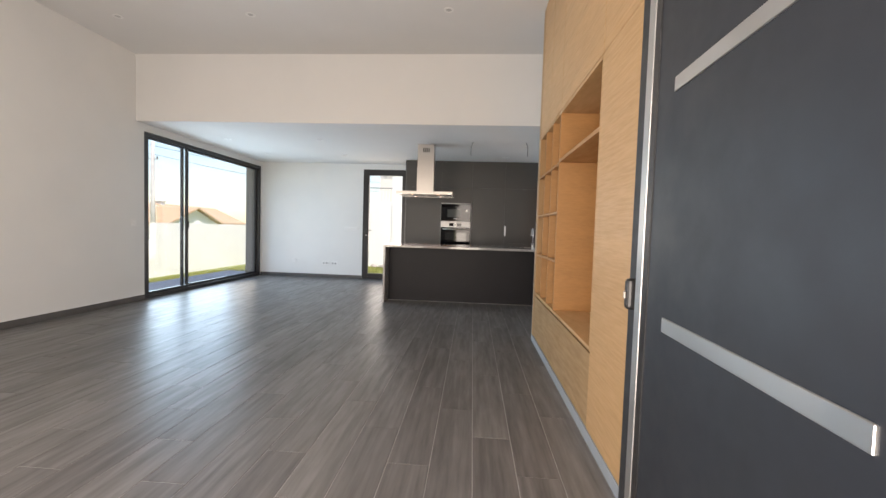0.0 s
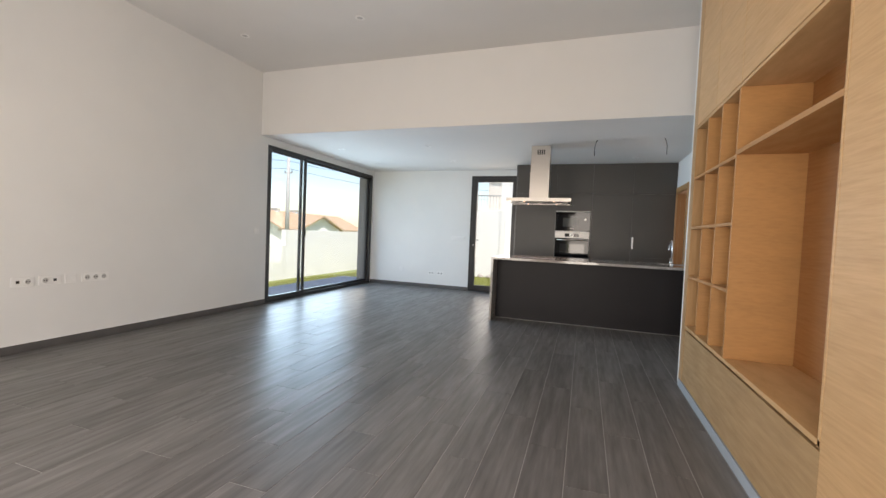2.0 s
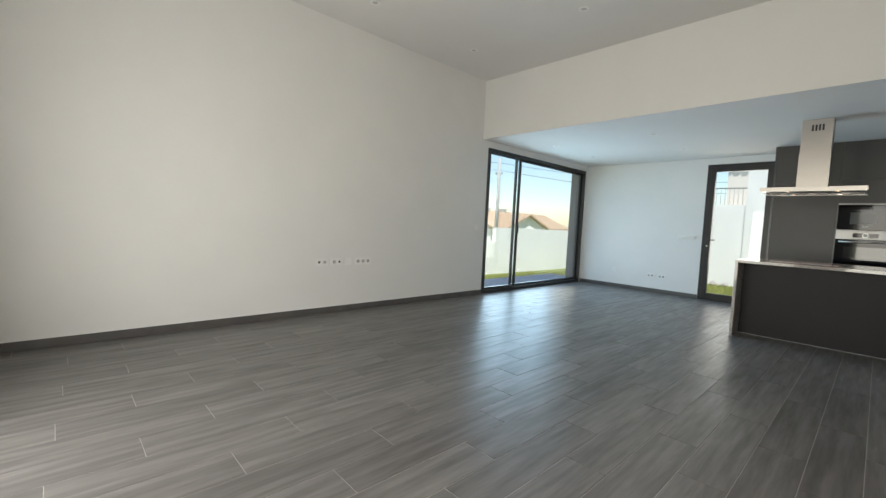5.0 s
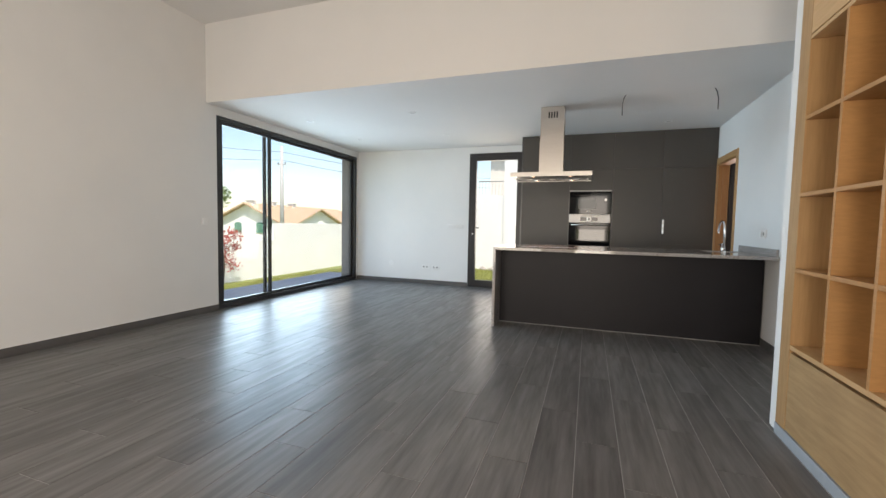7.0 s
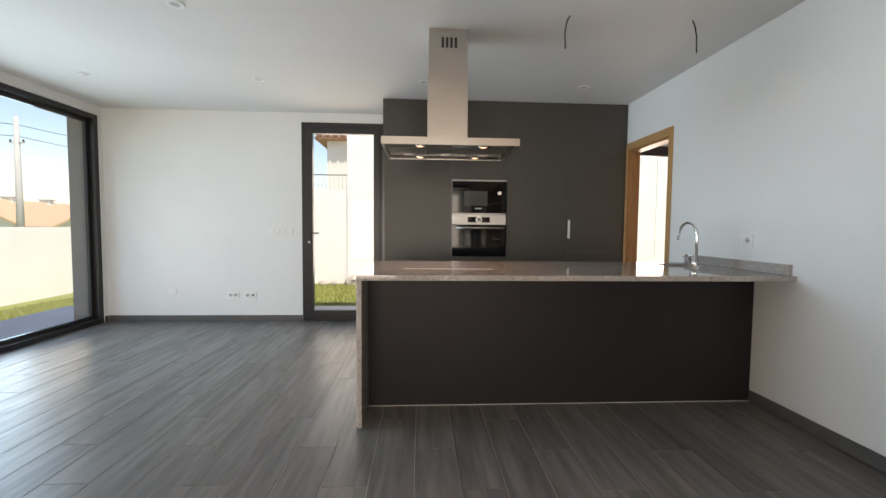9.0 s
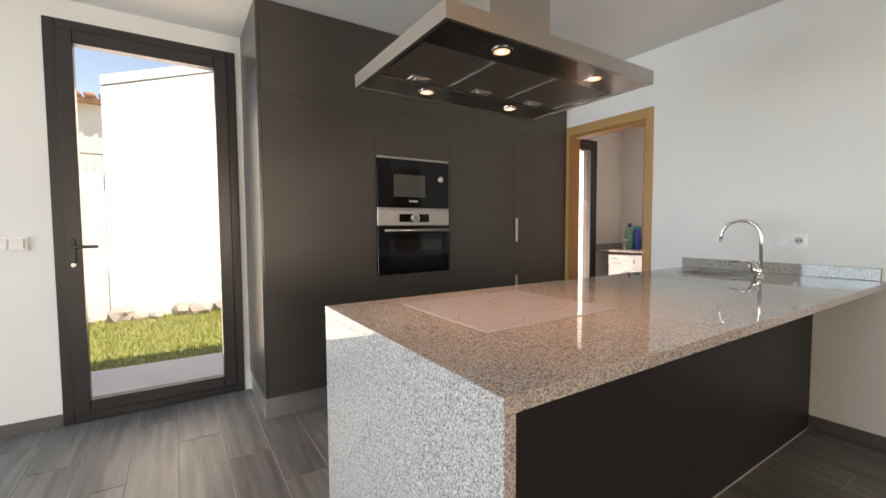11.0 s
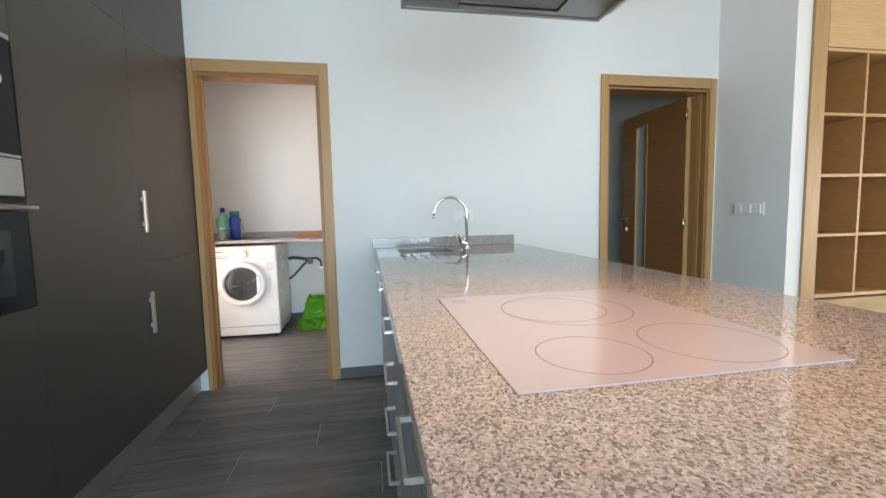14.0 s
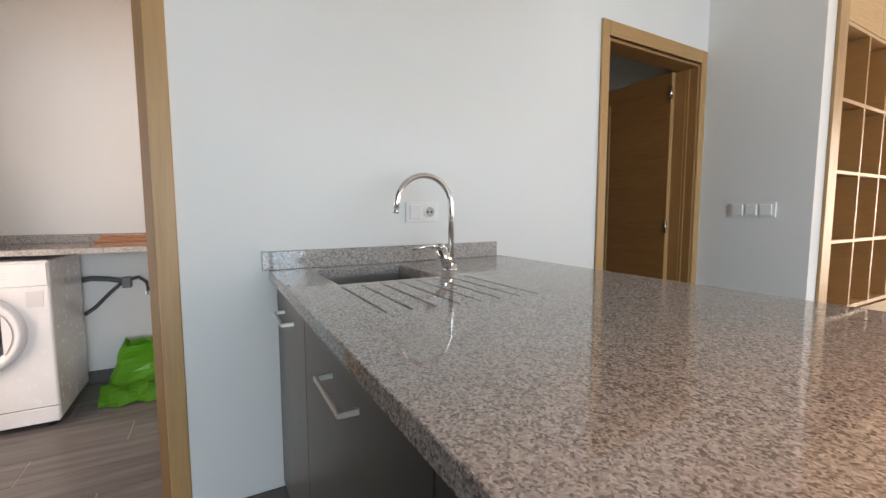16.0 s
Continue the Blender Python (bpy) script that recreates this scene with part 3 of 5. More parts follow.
part("lower_drawer_front", box(XS + 0.002, 1.891, 0.068, XS + 0.022, 3.925, 0.488, bevel=0.0012), M_OAK_RUST, bc, "rustic oak drawer front with strong grain")
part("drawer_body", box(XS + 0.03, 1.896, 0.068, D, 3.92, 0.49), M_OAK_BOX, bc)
part("bottom_board", box(XS, 1.891, 0.504, D, 3.926, 0.528, bevel=0.001), M_OAK_H, bc)
part("top_board", box(XS, 1.891, 2.108, D, 3.926, 2.128, bevel=0.001), M_OAK_H, bc)
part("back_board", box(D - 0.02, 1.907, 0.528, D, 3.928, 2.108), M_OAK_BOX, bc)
for y in (3.604, 3.280, 2.962):
    part("divider", box(XS, y - 0.010, 0.528, D - 0.02, y + 0.010, 2.108, bevel=0.0008), M_OAK_BOARD, bc)
for y0, y1 in ((3.614, 3.928), (3.290, 3.594), (2.972, 3.270)):
    for z in (0.926, 1.320, 1.714):
        part("shelf_board", box(XS, y0, z - 0.010, D - 0.02, y1, z + 0.010, bevel=0.0008), M_OAK_BOARD, bc)
part("shelf_board", box(XS, 1.907, 1.720, D - 0.02, 2.952, 1.746, bevel=0.0008), M_OAK_BOARD, bc)
for y0, y1 in ((1.262, 1.888), (1.891, 2.945), (2.948, 3.436), (3.439, 3.926)):
    part("upper_door", box(XS, y0, 2.134, XS + 0.02, y1 - 0.001, ZU - 0.002, bevel=0.0012), M_OAK_H, bc)
part("tall_door", box(XS, 1.262, 0.066, XS + 0.02, 1.888, 2.131, bevel=0.0012), M_OAK_H, bc)
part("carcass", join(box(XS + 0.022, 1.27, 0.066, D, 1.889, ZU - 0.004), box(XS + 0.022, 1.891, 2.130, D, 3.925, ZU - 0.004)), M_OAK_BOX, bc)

part("narrow_panel", box(XS, 1.00, 0.066, XS + 0.02, 1.257, ZU - 0.002, bevel=0.0012), M_OAK_H, bc)
b = W()
bm_box(b, XS + 0.05, YF, -0.1, 1.58, 1.262, ZU)
structure("wall_entry_side", b, M_WALL, "white wall behind the entrance door")


# ---- tall kitchen cabinets ----
YC = 7.92
def tall_unit(x0, x1, label, fronts):
    u = thing("tall_cabinet", ((x0 + x1) / 2, 8.2, 0), label, "cabinet", "tall kitchen cabinets")
    part("carcass", box(x0 + 0.001, YC + 0.021, 0.147, x1 - 0.001, YB - 0.003, ZK - 0.003), M_DARKSIDE, u)
    for z0, z1 in fronts:
        part("door", box(x0 + 0.0006, YC, z0 + 0.0006, x1 - 0.0006, YC + 0.019, z1 - 0.0006, bevel=0.0005), M_DARK, u)
    return u


tall_unit(-0.848, -0.130, "tall anthracite laminate cabinet beside the garden door", ((0.145, 2.0), (2.0, ZK - 0.003)))
tall_unit(0.492, 1.146, "tall anthracite laminate larder cabinet", ((0.145, 2.0), (2.0, ZK - 0.003)))
u = tall_unit(1.146, XR - 0.003, "tall anthracite fridge cabinet with two bar handles", ((0.145, 0.915), (0.915, 2.0), (2.0, ZK - 0.003)))
for z0, z1 in ((0.568, 0.772), (1.062, 1.262)):
    part("bar_handle", join(box(1.159, YC - 0.020, z0, 1.183, YC - 0.010, z1, bevel=0.002), box(1.166, YC - 0.011, z0 + 0.03, 1.176, YC, z0 + 0.05), box(1.166, YC - 0.011, z1 - 0.05, 1.176, YC, z1 - 0.03)), M_ALU, u, "brushed aluminium bar handle")
u = thing("oven_cabinet", (0.18, 8.2, 0), "tall anthracite cabinet that houses oven and microwave", "cabinet", "tall kitchen cabinets")
part("carcass", join(box(-0.129, YC + 0.021, 0.147, 0.491, YB - 0.003, 0.845), box(-0.129, YC + 0.021, 1.70, 0.491, YB - 0.003, ZK - 0.003),
                     box(-0.129, YC + 0.005, 0.846, -0.117, YB - 0.003, 1.699), box(0.481, YC + 0.005, 0.846, 0.491, YB - 0.003, 1.699)), M_DARKSIDE, u)
for z0, z1 in ((0.145, 0.852), (1.692, 2.0), (2.0, ZK - 0.003)):
    part("door", box(-0.1294, YC, z0 + 0.0008, 0.4914, YC + 0.019, z1 - 0.0008, bevel=0.0005), M_DARK, u)
u = thing("end_panel", (-0.86, 8.2, 0), "anthracite side panel that closes the cabinet row", "panel")
part("board", box(-0.868, YC, 0.145, -0.849, YB - 0.003, ZK - 0.003, bevel=0.0012), M_DARKSIDE, u)
u = solid("cabinet_plinth", box(-0.862, YC + 0.045, 0.0, XR - 0.003, YC + 0.062, 0.144, bevel=0.001), satin("aluminium_plinth", (0.50, 0.50, 0.50), (0.43, 0.43, 0.43), 0.38, 12, 0.8), "brushed aluminium plinth under the tall cabinets", "plinth")
solid("plinth_return", box(-0.862, YC + 0.063, 0.0, -0.847, YB - 0.014, 0.144, bevel=0.001), M_ALU, "brushed aluminium plinth return at the row's end", "plinth")

mw = thing("microwave", (0.18, 8.1, 1.34), "built-in microwave with black glass and a steel strip", "microwave")
part("body", box(-0.121, YC + 0.002, 1.330, 0.471, 8.35, 1.689), M_BLACK, mw)
part("glass_front", box(-0.120, YC - 0.012, 1.332, 0.470, YC + 0.001, 1.670, bevel=0.002), M_BLACKGLASS, mw)
part("steel_strip", box(-0.120, YC - 0.014, 1.672, 0.470, YC + 0.001, 1.688, bevel=0.002), M_APPSTEEL, mw)
part("window", box(0.006, YC - 0.0145, 1.408, 0.261, YC - 0.0125, 1.566), M_SCREEN, mw, "grey mesh window")
part("round_button", cyl(0.394, YC - 0.012, 1.545, 0.021, -0.012, "Y", 28, bevel=0.002), M_ALU, mw, "round metal button")
part("maker_mark", join(box(0.152, YC - 0.0142, 1.372, 0.198, YC - 0.0124, 1.384), cyl(0.137, YC - 0.0124, 1.378, 0.009, -0.0018, "Y", 20)), M_LABEL, mw)

ov = thing("oven", (0.18, 8.1, 0.86), "built-in oven with steel control panel and black glass door", "oven")
part("body", box(-0.121, YC + 0.002, 0.855, 0.471, 8.45, 1.326), M_BLACK, ov)
cp = part("control_panel", box(-0.120, YC - 0.014, 1.202, 0.470, YC + 0.001, 1.318, bevel=0.003), M_APPSTEEL, ov, "brushed steel control panel")
part("display", box(0.048, YC - 0.0165, 1.228, 0.292, YC - 0.0145, 1.286), M_BLACKGLASS, cp)
part("dial", cyl(0.170, YC - 0.014, 1.257, 0.034, -0.024, "Y", 32, bevel=0.004), M_ALU, cp, "round metal dial")
part("dial_face", cyl(0.170, YC - 0.038, 1.257, 0.022, -0.001, "Y", 28), M_GREY, cp)
part("top_strip", box(-0.120, YC - 0.014, 1.3195, 0.470, YC + 0.001, 1.329, bevel=0.001), M_APPSTEEL, ov)
dr = part("oven_door", box(-0.120, YC - 0.014, 0.858, 0.470, YC + 0.001, 1.198, bevel=0.003), M_BLACKGLASS, ov)
part("oven_window", box(-0.03, YC - 0.0165, 0.905, 0.395, YC - 0.0145, 1.10), mat("tinted_oven_glass", (0.012, 0.013, 0.014), 0.04), dr)
part("handle", join(cyl(-0.085, YC - 0.050, 1.168, 0.0115, 0.535, "X", 18), box(-0.07, YC - 0.050, 1.160, -0.05, YC - 0.013, 1.176, bevel=0.002), box(0.415, YC - 0.050, 1.160, 0.435, YC - 0.013, 1.176, bevel=0.002)), M_STEEL, dr, "round steel bar handle")

# ---- island ----
IX, IY0, IY1, ZT = -0.825, 5.79, 6.81, 0.895
TH = 0.031
wt = thing("island_worktop", (0.5, 6.3, 0), "polished speckled granite worktop with a waterfall end", "worktop")
SX0, SX1, SY0, SY1 = 1.385, 1.720, 6.345, 6.672
b = bmesh.new()
xs, ys = [IX, SX0, SX1, XR - 0.002], [IY0, SY0, SY1, IY1]
gt_, gb_ = {}, {}
for i, x in enumerate(xs):
    for j, y in enumerate(ys):
        gt_[i, j], gb_[i, j] = b.verts.new((x, y, ZT)), b.verts.new((x, y, ZT - TH))
for i in range(3):
    for j in range(3):
        if (i, j) != (1, 1):
            b.faces.new((gt_[i, j], gt_[i + 1, j], gt_[i + 1, j + 1], gt_[i, j + 1]))
            b.faces.new((gb_[i, j + 1], gb_[i + 1, j + 1], gb_[i + 1, j], gb_[i, j]))
for i in range(3):
    for j, s in ((0, 1), (3, 1)):
        b.faces.new((gb_[i, j], gb_[i + 1, j], gt_[i + 1, j], gt_[i, j]))
        b.faces.new((gb_[j, i], gb_[j, i + 1], gt_[j, i + 1], gt_[j, i]))
for p, q in (((1, 1), (2, 1)), ((2, 1), (2, 2)), ((2, 2), (1, 2)), ((1, 2), (1, 1))):
    b.faces.new((gb_[p], gb_[q], gt_[q], gt_[p]))
bmesh.ops.recalc_face_normals(b, faces=b.faces)
rim = [e for e in b.edges if len(e.link_faces) == 2 and all(abs(vv.co.z - ZT) < 1e-5 for vv in e.verts) and e.calc_face_angle(0) > 1]
bmesh.ops.bevel(b, geom=rim, offset=0.0018, segments=1, affect="EDGES", profile=0.5)
part("slab", b, M_GRANITE, wt)
part("waterfall_panel", box(IX + 0.0005, IY0 + 0.0005, 0.0, IX + TH, IY1 - 0.0005, ZT - TH - 0.0008, bevel=0.002), M_GRANITE, wt)
for k in range(8):
    y = 6.275 + 0.0572 * k
    part("drain_groove", box(1.012, y - 0.0032, ZT - 0.001, 1.350, y + 0.0032, ZT + 0.0005), mat("groove_shade", (0.03, 0.028, 0.027), 0.5) if k == 0 else bpy.data.materials["groove_shade"], wt)
solid("upstand", box(XR - 0.021, 5.822, ZT + 0.0005, XR - 0.001, 6.832, 0.962, bevel=0.002), M_GRANITE, "low granite upstand on the wall behind the worktop", "upstand")

sk = thing("sink", (1.55, 6.5, 0.7), "stainless steel basin set under the granite", "sink")
b = bmesh.new()
bm_box(b, SX0 - 0.004, SY0 - 0.004, 0.70, SX1 + 0.004, SY1 + 0.004, ZT - TH - 0.001, 0.0)
bmesh.ops.delete(b, geom=[f for f in b.faces if f.normal.z > 0.5 or f.calc_center_median().z > ZT - TH - 0.01], context="FACES_ONLY")
bmesh.ops.solidify(b, geom=b.faces, thickness=0.0015)
part("basin", b, M_STEEL, sk)
part("drain", cyl(1.55, 6.5, 0.7025, 0.045, 0.003, "Z", 28), M_CHROME, sk, "chrome drain")

tp = thing("kitchen_tap", (1.490, 6.250, ZT), "chrome high-arc kitchen mixer tap", "tap")
TX, TY = 1.490, 6.250
part("base", join(lathe(TX, TY, ZT, [(0.027, 0.0), (0.027, 0.005), (0.0235, 0.008), (0.0225, 0.020), (0.0, 0.021)]),
                  tube([(TX, TY, ZT + 0.006), (TX, TY + 0.040, ZT + 0.082)], [0.0225, 0.0205], 24)), M_CHROME, tp)
arc = [(TX, TY - 0.004, ZT + 0.012), (TX, TY - 0.004, ZT + 0.226)] + [(TX, TY + 0.098 - 0.102 * math.cos(a), ZT + 0.226 + 0.1 * math.sin(a)) for a in [math.pi * k / 20 for k in range(1, 19)]]
arc += [(TX, TY + 0.1995, ZT + 0.236), (TX, TY + 0.203, ZT + 0.212)]
part("spout", tube(arc, 0.0098, 16), M_CHROME, tp)
part("aerator", tube([(TX, TY + 0.2027, ZT + 0.214), (TX, TY + 0.2045, ZT + 0.199)], 0.0104, 16), M_CHROME, tp)
part("lever", join(tube([(TX, TY + 0.039, ZT + 0.080), (TX, TY + 0.044, ZT + 0.090)], [0.0212, 0.0165], 20),
                   tube([(TX, TY + 0.034, ZT + 0.089), (TX - 0.003, TY + 0.09, ZT + 0.088), (TX - 0.006, TY + 0.145, ZT + 0.079)], [0.009, 0.0065, 0.0045], 12)), M_CHROME, tp)

hb = thing("hob", (-0.27, 6.417, ZT), "pale glass ceramic hob with grey cooking rings", "hob")
part("glass", box(-0.570, 6.156, ZT + 0.0003, 0.026, 6.679, ZT + 0.003, bevel=0.0008), M_HOB, hb)
for x, y, r in ((-0.456, 6.513, 0.087), (-0.441, 6.290, 0.108), (-0.158, 6.440, 0.118), (-0.163, 6.412, 0.146)):
    part("cooking_ring", ring(x, y, ZT + 0.0027, r, 0.0021, "Z", 0.0005), M_RING, hb)
part("control_mark", box(-0.018, 6.615, ZT + 0.0027, -0.014, 6.65, ZT + 0.0033), M_RING, hb)
part("control_mark", box(-0.033, 6.615, ZT + 0.0027, -0.030, 6.65, ZT + 0.0033), M_RING, hb)

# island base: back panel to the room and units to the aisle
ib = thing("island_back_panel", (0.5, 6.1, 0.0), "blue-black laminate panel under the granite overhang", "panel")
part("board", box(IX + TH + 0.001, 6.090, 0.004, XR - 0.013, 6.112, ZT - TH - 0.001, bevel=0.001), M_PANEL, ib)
part("sealant_bead", box(IX + TH + 0.001, 6.085, 0.0005, XR - 0.013, 6.0895, 0.0045), M_BEAD, ib, "thin pale sealant line")
YD = 6.785


def pull(x0, x1, z, parent):
    part("pull_handle", join(box(x0, YD + 0.028, z - 0.005, x1, YD + 0.036, z + 0.005, bevel=0.0015), box(x0, YD, z - 0.005, x0 + 0.008, YD + 0.0285, z + 0.005), box(x1 - 0.008, YD, z - 0.005, x1, YD + 0.0285, z + 0.005)), M_ALU, parent, "brushed metal pull handle")


def base_unit(x0, x1, label, fronts, pulls):
    u = thing("base_cabinet", ((x0 + x1) / 2, 6.45, 0), label, "cabinet", "island base cabinets")
    part("carcass", box(x0 + 0.001, 6.114, 0.10, x1 - 0.001, YD - 0.021, 0.66 if x0 > 1.25 else ZT - TH - 0.004), M_DARKSIDE, u)
    for z0, z1 in fronts:
        part("front", box(x0 + 0.0015, YD - 0.019, z0 + 0.0015, x1 - 0.0015, YD, z1 - 0.0015, bevel=0.0012), M_DARK, u)
    for a, c, z in pulls:
        pull(a, c, z, u)
    return u


TOPF = ZT - TH - 0.004
DRAW = ((0.10, 0.36), (0.36, 0.52), (0.52, 0.68), (0.68, TOPF))
base_unit(1.302, XR - 0.004, "anthracite base cabinet under the sink", ((0.10, TOPF),), ((1.46, 1.635, 0.778),))
base_unit(0.602, 1.301, "anthracite base cabinet with one wide door", ((0.10, TOPF),), ((0.855, 1.03, 0.781),))
base_unit(-0.098, 0.601, "anthracite drawer unit with pull handles", DRAW, tuple((0.18, 0.355, z) for z in (0.29, 0.452, 0.612, 0.771)))
base_unit(IX + TH + 0.002, -0.099, "anthracite drawer unit below the hob", DRAW, tuple((-0.525, -0.35, z) for z in (0.29, 0.452, 0.612, 0.771)))
solid("island_plinth", box(IX + TH + 0.002, 6.715, 0.0, XR - 0.013, 6.731, 0.099), M_DARK, "dark recessed plinth of the island", "plinth")

# ---- island hood ----
HX0, HX1, HY0, HY1 = -0.717, 0.184, 6.130, 6.742
ho = thing("cooker_hood", (-0.27, 6.43, 1.71), "stainless steel island cooker hood with lit lamps", "cooker hood")
part("rim", join(box(HX0, HY0, 1.706, HX0 + 0.012, HY1, 1.754), box(HX1 - 0.012, HY0, 1.706, HX1, HY1, 1.754),
                 box(HX0 + 0.012, HY0, 1.706, HX1 - 0.012, HY0 + 0.012, 1.754), box(HX0 + 0.012, HY1 - 0.012, 1.706, HX1 - 0.012, HY1, 1.754),
                 box(HX0 + 0.012, HY0 + 0.012, 1.744, HX1 - 0.012, HY1 - 0.012, 1.754)), M_STEEL, ho)
part("underside", join(box(HX0 + 0.013, HY0 + 0.013, 1.709, HX1 - 0.013, 6.283, 1.743, bevel=0.001), box(HX0 + 0.013, 6.583, 1.709, HX1 - 0.013, HY1 - 0.013, 1.743, bevel=0.001),
                       box(HX0 + 0.013, 6.284, 1.709, -0.690, 6.582, 1.743), box(0.146, 6.284, 1.709, HX1 - 0.013, 6.582, 1.743)), M_HOODSTEEL, ho)
for i in range(3):
    x0 = -0.688 + i * 0.278
    f = part("filter", box(x0, 6.286, 1.716, x0 + 0.270, 6.580, 1.740), M_DSTEEL, ho, "grey mesh grease filter")
    part("latch", join(box(x0 + 0.098, 6.533, 1.711, x0 + 0.172, 6.574, 1.7155, bevel=0.001), box(x0 + 0.118, 6.543, 1.708, x0 + 0.152, 6.562, 1.7115)), M_ALU, f)
    part("bright_edge", box(x0 + 0.2707, 6.286, 1.7128, x0 + 0.2736, 6.580, 1.72), M_CHROME, ho)
for x in (-0.466, -0.044):
    for y in (6.648, 6.212):
        l = part("lamp", ring(x, y, 1.7064, 0.029, 0.009, "Z", 0.0026, 32), M_CHROME, ho)
        part("lens", cyl(x, y, 1.7068, 0.0245, 0.002, "Z", 28), M_LENS, l, "warm glowing glass lens")
        part("bulb", cyl(x, y, 1.7056, 0.012, 0.0011, "Z", 24), M_LAMP, l, "lit halogen bulb")
        spot = new("hood_lamp", bpy.data.lights.new("hood_lamp", "SPOT"))
        spot.data.energy, spot.data.color, spot.data.spot_size, spot.data.spot_blend, spot.data.shadow_soft_size = 3.9, (1.0, 0.56, 0.30), radians(100), 0.6, 0.03
        spot.matrix_world = look((x, y, 1.700), (x, y, 0))
part("chimney", join(box(-0.415, 6.330, 1.754, -0.139, 6.560, 2.15), box(-0.411, 6.334, 2.149, -0.143, 6.556, ZK - 0.001)), M_STEEL, ho)
for k in range(4):
    x = -0.325 + k * 0.030
    part("vent_slot", box(x, 6.3325, 2.405, x + 0.018, 6.3345, 2.475), M_BLACK, ho, "dark vent slot")


# ---- interior doors ----
def lining(name, y0, y1, ztop, label):
    wa = 0.054
    d = thing(name, (XR, (y0 + y1) / 2, 0), label, "door frame", kind="structure")
    for x0, x1 in ((XR - 0.014, XR - 0.0005), (1.9305, 1.944)):
        part("architrave", box(x0, y0 - wa, 0.001, x1, y0 + 0.004, ztop + 0.078, bevel=0.003), M_TRIM_V, d)
        part("architrave", box(x0, y1 - 0.004, 0.001, x1, y1 + wa if y1 < 7 else YC - 0.004 if x0 < 1.85 else y1 + wa, ztop + 0.078, bevel=0.003), M_TRIM_V, d)
        part("head_architrave", box(x0, y0 + 0.0045, ztop, x1, y1 - 0.0045, ztop + 0.078, bevel=0.003), M_TRIM_H, d)
    part("jamb", box(XR, y0 - 0.001, 0.001, 1.93, y0 + 0.022, ztop + 0.02), M_JAMB_SHADED, d)
    part("jamb", box(XR, y1 - 0.022, 0.001, 1.93, y1 + 0.001, ztop + 0.02), M_JAMB_SHADED, d)
    part("head_jamb", box(XR, y0 + 0.0225, ztop - 0.022, 1.93, y1 - 0.0225, ztop + 0.02), M_JAMB_SHADED, d)
    part("stop_bead", join(box(1.86, y0 + 0.0225, 0.001, 1.875, y0 + 0.034, ztop - 0.022), box(1.86, y1 - 0.034, 0.001, 1.875, y1 - 0.0225, ztop - 0.022)), M_JAMB_SHADED, d)
    return d


lining("door_laundry", 7.131, 7.889, 2.026, "oak lining of the open laundry doorway")
lining("door_hall", 4.222, 5.089, 2.036, "oak lining of the hall doorway")
hl = thing("hall_door", (1.97, 4.281, 0), "open brown oak hall door with a narrow glass strip", "door")
b = bmesh.new()
for a in ((1.950, 2.420, 0.008, 2.012), (2.420, 2.585, 0.008, 0.30), (2.420, 2.585, 1.90, 2.012), (2.585, 2.775, 0.008, 2.012)):
    bm_box(b, a[0], 4.263, a[2], a[1], 4.301, a[3])
part("leaf_panel", b, M_DOOR, hl)
part("glass_strip", box(2.432, 4.275, 0.312, 2.573, 4.281, 1.888), M_FROST, hl, "narrow frosted glass strip")
part("glass_bead", frame_rect("x", 4.259, 4.3055, 2.418, 2.587, 0.298, 1.902, 0.014, 0.001), M_TRIM_V, hl)
part("edge_band", box(1.946, 4.263, 0.008, 1.9495, 4.301, 2.012), M_TRIM_V, hl, "pale oak edge")
for z in (0.28, 1.0, 1.88):
    part("hinge", join(cyl(1.942, 4.308, z - 0.045, 0.0075, 0.09, "Z", 14), box(1.942, 4.291, z - 0.04, 1.9455, 4.309, z + 0.04)), M_CHROME, hl, "bright metal hinge")
part("door_handle", join(cyl(2.70, 4.301, 1.02, 0.022, 0.007, "Y", 24), cyl(2.70, 4.308, 1.02, 0.009, 0.035, "Y", 14), box(2.69, 4.336, 1.011, 2.80, 4.349, 1.029, bevel=0.005), cyl(2.70, 4.301, 0.93, 0.02, 0.006, "Y", 24)), M_CHROME, hl, "chrome lever handle")
part("jamb_rebate", box(1.876, 4.2445, 0.002, 1.944, 4.262, 2.013), M_JAMB_SHADED, bpy.data.objects["door_hall"])
fd = thing("bedroom_door", (4.4, YN + 0.02, 0), "closed brown oak door with lining at the hall's end", "door")
part("lining_side", box(3.94, YN + 0.0005, 0.001, 4.02, YN + 0.03, 2.11, bevel=0.002), M_DOOR_V, fd)
part("lining_side", box(4.82, YN + 0.0005, 0.001, 4.90, YN + 0.03, 2.11, bevel=0.002), M_DOOR_V, fd)
part("lining_head", box(4.0205, YN + 0.0005, 2.03, 4.8195, YN + 0.03, 2.11, bevel=0.002), M_DOOR_V, fd)
part("leaf_panel", box(4.0205, YN + 0.0005, 0.008, 4.8195, YN + 0.016, 2.029, bevel=0.001), M_DOOR, fd)


